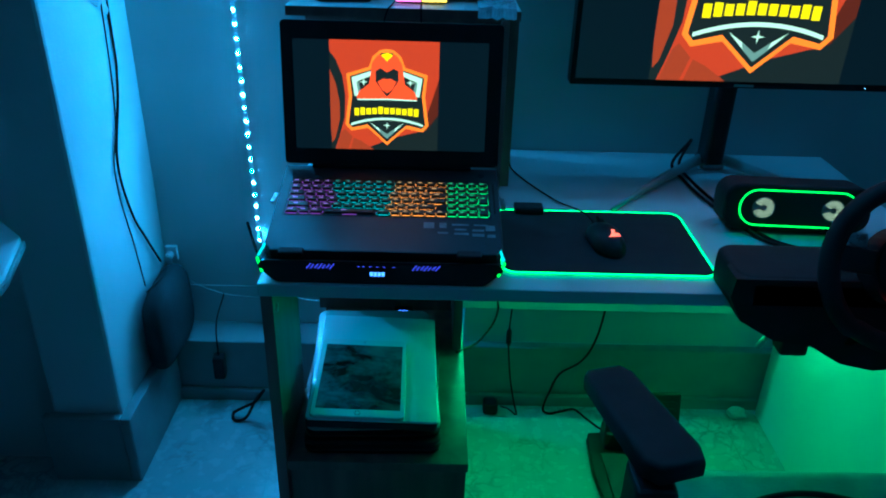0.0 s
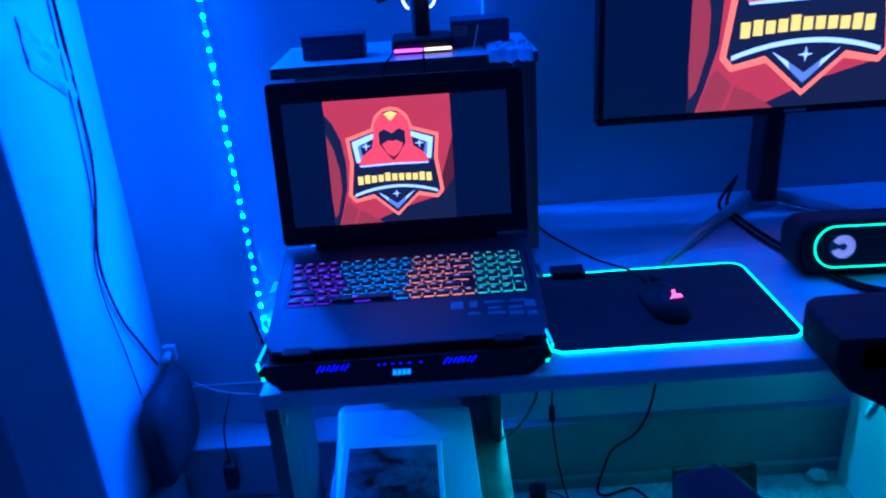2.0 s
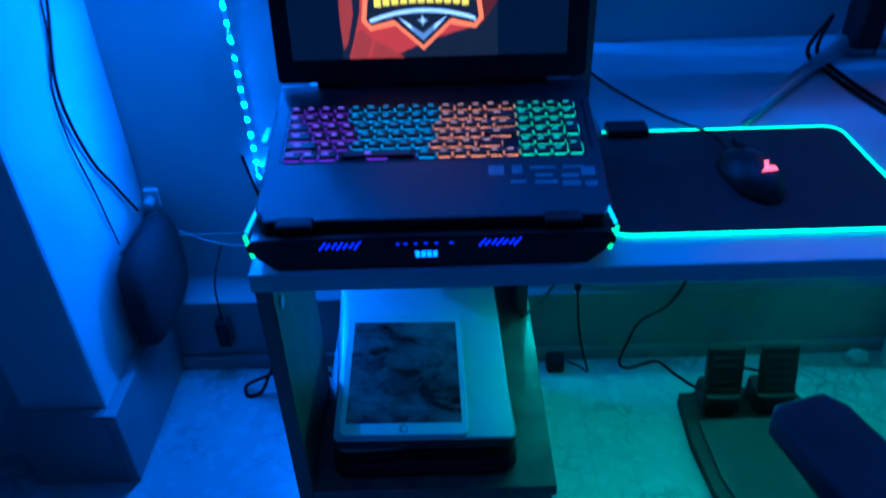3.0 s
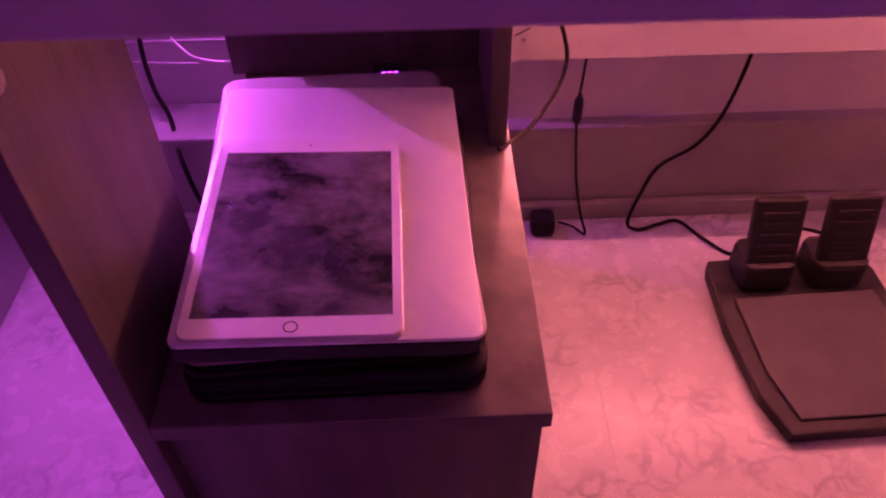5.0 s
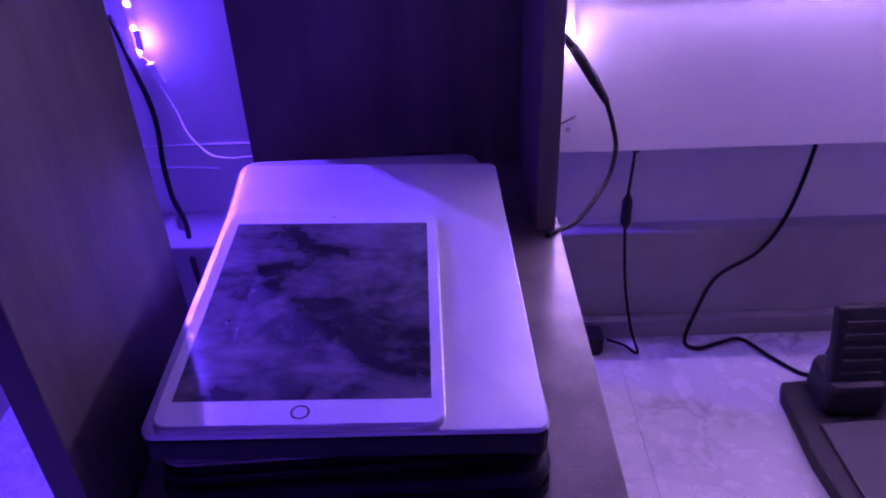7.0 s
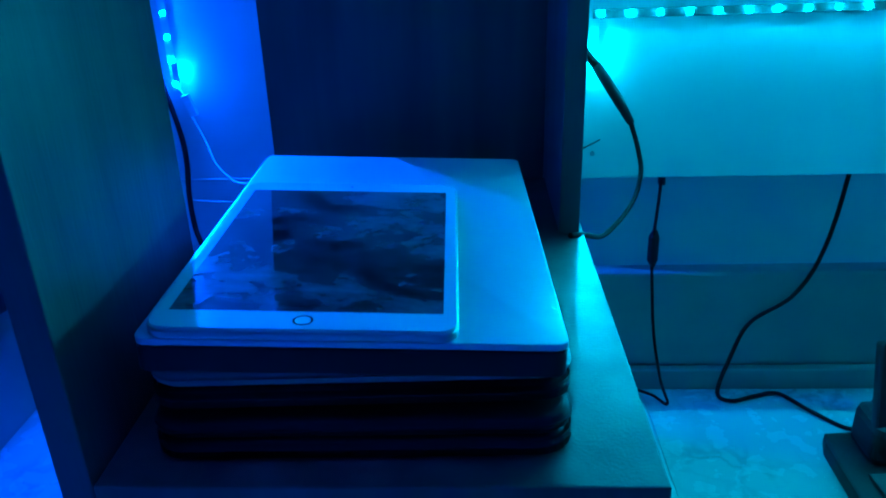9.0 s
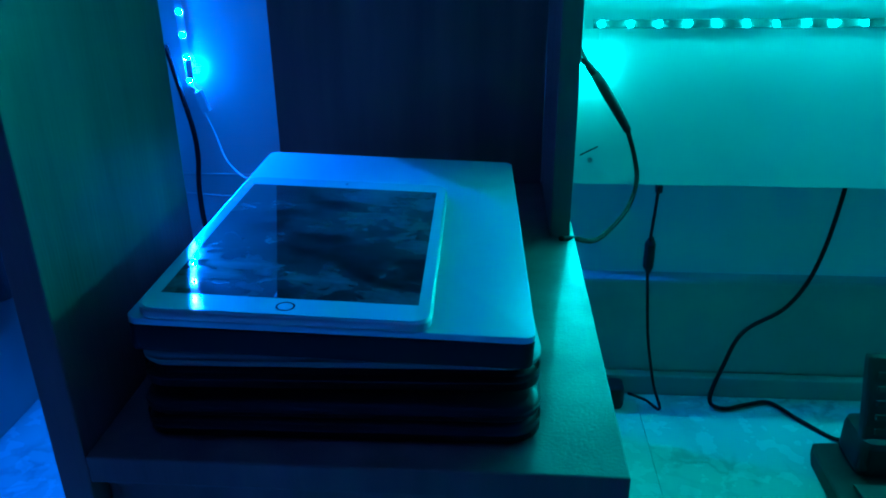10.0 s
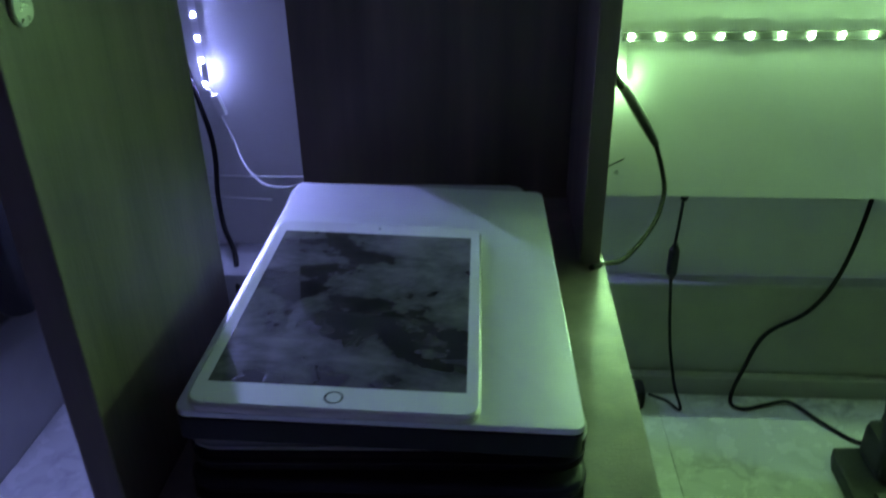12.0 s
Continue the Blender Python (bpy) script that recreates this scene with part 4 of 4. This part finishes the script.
part("switch", tube([(0.1385, 2.030, 0.262), (0.1375, 2.029, 0.252), (0.1375, 2.028, 0.218), (0.139, 2.028, 0.208)], [0.003, 0.0075, 0.0075, 0.003], 10), M_BLACK, usb)
part("plug", tube([(0.140, 2.0338, 0.352), (0.1425, 2.0345, 0.325)], [0.006, 0.005], 10), M_BLACK, usb)
part("adapter", prism(rounded(0.078, 0.118, 1.992, 2.028, 0.010), 0.001, 0.036, 0.006, 2), M_SOFT, usb, "black wall plug lying on the floor")
cord("power_cable", "black cord hanging to the floor behind the pedals", [(0.395, 2.05, 0.50), (0.388, 2.045, 0.33), (0.371, 2.04, 0.22), (0.340, 2.038, 0.155), (0.285, 2.034, 0.115), (0.262, 2.028, 0.06), (0.245, 2.012, 0.012), (0.262, 2.000, 0.005), (0.300, 2.012, 0.005), (0.335, 2.018, 0.005), (0.365, 1.975, 0.005), (0.402, 1.935, 0.005), (0.42, 1.935, 0.03), (0.44, 1.95, 0.055), (0.47, 1.93, 0.07), (0.52, 1.92, 0.065), (0.555, 1.90, 0.06)], 0.0030)
scrap = bmesh.new()
bmesh.ops.create_icosphere(scrap, subdivisions=2, radius=0.02)
for v in scrap.verts:
    v.co = Vector((v.co.x * 1.3, v.co.y, v.co.z * 0.7)) * (1 + 0.5 * noise.noise(v.co * 90))
scrap.transform(pose(0.785, 2.012, 0.012))
tagged(link("paper_scrap", scrap, M_CORDW), "crumpled white scrap lying by the skirting", "litter")
mk = tagged(link("screw_mark", cyl(0.003, 0, 0.0012, 12, m=pose(0.040, 1.9779, 0.386, 90, 0, 0)), M_STEEL), "small screw head in the white panel", "screw")
tagged(link("scratch_mark", box(-0.012, 0.012, -0.0006, 0.0, -0.0008, 0.0008, m=pose(0.038, 1.9778, 0.398, 0, -28, 0)), M_SOFT), "dark scratch on the white panel", "mark")
wb = thing("side_table", "white table with a metal-trimmed top beside the pillar", "table")
plan = [(-0.858, 1.645), (-0.955, 1.735), (-1.35, 1.735), (-1.35, 1.36), (-0.80, 1.36), (-0.815, 1.50)]
part("tabletop", prism(plan, 0.672, 0.700, 0.003, 2), M_WHITE, wb)
part("edge_trim", prism([(-0.857, 1.6455), (-0.8145, 1.4985), (-0.7985, 1.358), (-0.795, 1.358), (-0.811, 1.5005), (-0.853, 1.648)], 0.676, 0.690), M_STEEL, wb, "metal edge strip")
for x, y in ((-1.31, 1.70), (-1.31, 1.40), (-1.16, 1.40), (-1.16, 1.70)):
    part("leg", box(x - 0.016, x + 0.016, y - 0.016, y + 0.016, 0.0, 0.672, 0.003), M_BLACK, wb, "black square leg")
# dark rounded body and cord, standing in for shade in the pillar corner
bag = bmesh.new()
bmesh.ops.create_uvsphere(bag, u_segments=28, v_segments=18, radius=1)
for v in bag.verts:
    x, y, z = v.co
    squeeze = 1 - 0.22 * max(z, 0) ** 2
    wob = 1 + 0.07 * noise.noise(Vector((y * 2.1, z * 2.3, x + 4)))
    v.co = Vector((-0.744 + 0.034 * (abs(x) ** 0.7) * math.copysign(1, x) * squeeze * wob, 2.005 + 0.122 * (abs(y) ** 0.42) * math.copysign(1, y) * squeeze * wob, 0.300 + 0.111 * (abs(z) ** 0.45) * math.copysign(1, z)))
shade_form = thing("corner_shade", "dark rounded body standing in for shade above the skirting ledge", "bag")
part("body", bag, mat("shade_charcoal", (0.026, 0.026, 0.028), (0.016, 0.016, 0.017), rough=0.95, scale=16, fine=300, bump=0.3), shade_form, smooth=True)
part("shade_cord", tube(smooth_path([(-0.760, 1.93, 0.4085), (-0.745, 1.97, 0.4135), (-0.742, 2.02, 0.4135), (-0.755, 2.07, 0.4085)]), 0.0016), M_CORD, shade_form, smooth=True)
patch2 = bmesh.new()
bmesh.ops.create_grid(patch2, x_segments=6, y_segments=6, size=1)
for v in patch2.verts:
    v.co = Vector((-0.783 + 0.012 * abs(noise.noise(Vector((v.co.x * 2, v.co.y * 2, 3)))), 1.965 + v.co.x * 0.075, 1.125 + v.co.y * 0.045 - v.co.x * 0.045))
tagged(link("torn_paper", patch2, M_CORDW), "torn pale sheet stuck to the pillar", "paper").modifiers.new("thick", "SOLIDIFY").thickness = 0.0008

cord("thin_lead", "thin black lead hanging over the shelf edge", [(-0.152, 1.850, 1.118), (-0.157, 1.815, 1.1150), (-0.161, 1.7955, 1.1140), (-0.167, 1.7950, 1.100), (-0.170, 1.7955, 1.085)], 0.0014)
cord("thin_lead", "thin black lead hanging over the shelf edge", [(-0.1015, 1.836, 1.118), (-0.1015, 1.81, 1.1150), (-0.1015, 1.7955, 1.1140), (-0.1010, 1.7950, 1.100), (-0.1005, 1.7955, 1.085)], 0.0016)
cord("thin_lead", "thin pale lead lying across the shelf", [(-0.006, 1.880, 1.150), (-0.012, 1.868, 1.128), (-0.018, 1.840, 1.1148), (-0.020, 1.802, 1.1146)], 0.0013, M_CORDW)

# ---- floor tiles ----
tile_mesh = None
for ix in range(-5, 5):
    for iy in range(-7, 2):
        x0, y0 = 0.14 + ix * 0.6, 1.44 + iy * 0.6
        if tile_mesh is None:
            t = part("tile", box(0.0003, 0.5997, 0.0003, 0.5997, -0.0012, 0.0, 0.0003, 1), M_FLOOR, floor)
            tile_mesh = t.data
        else:
            t = new("tile", tile_mesh)
            t.parent = floor
        t.location = (x0, y0, 0)
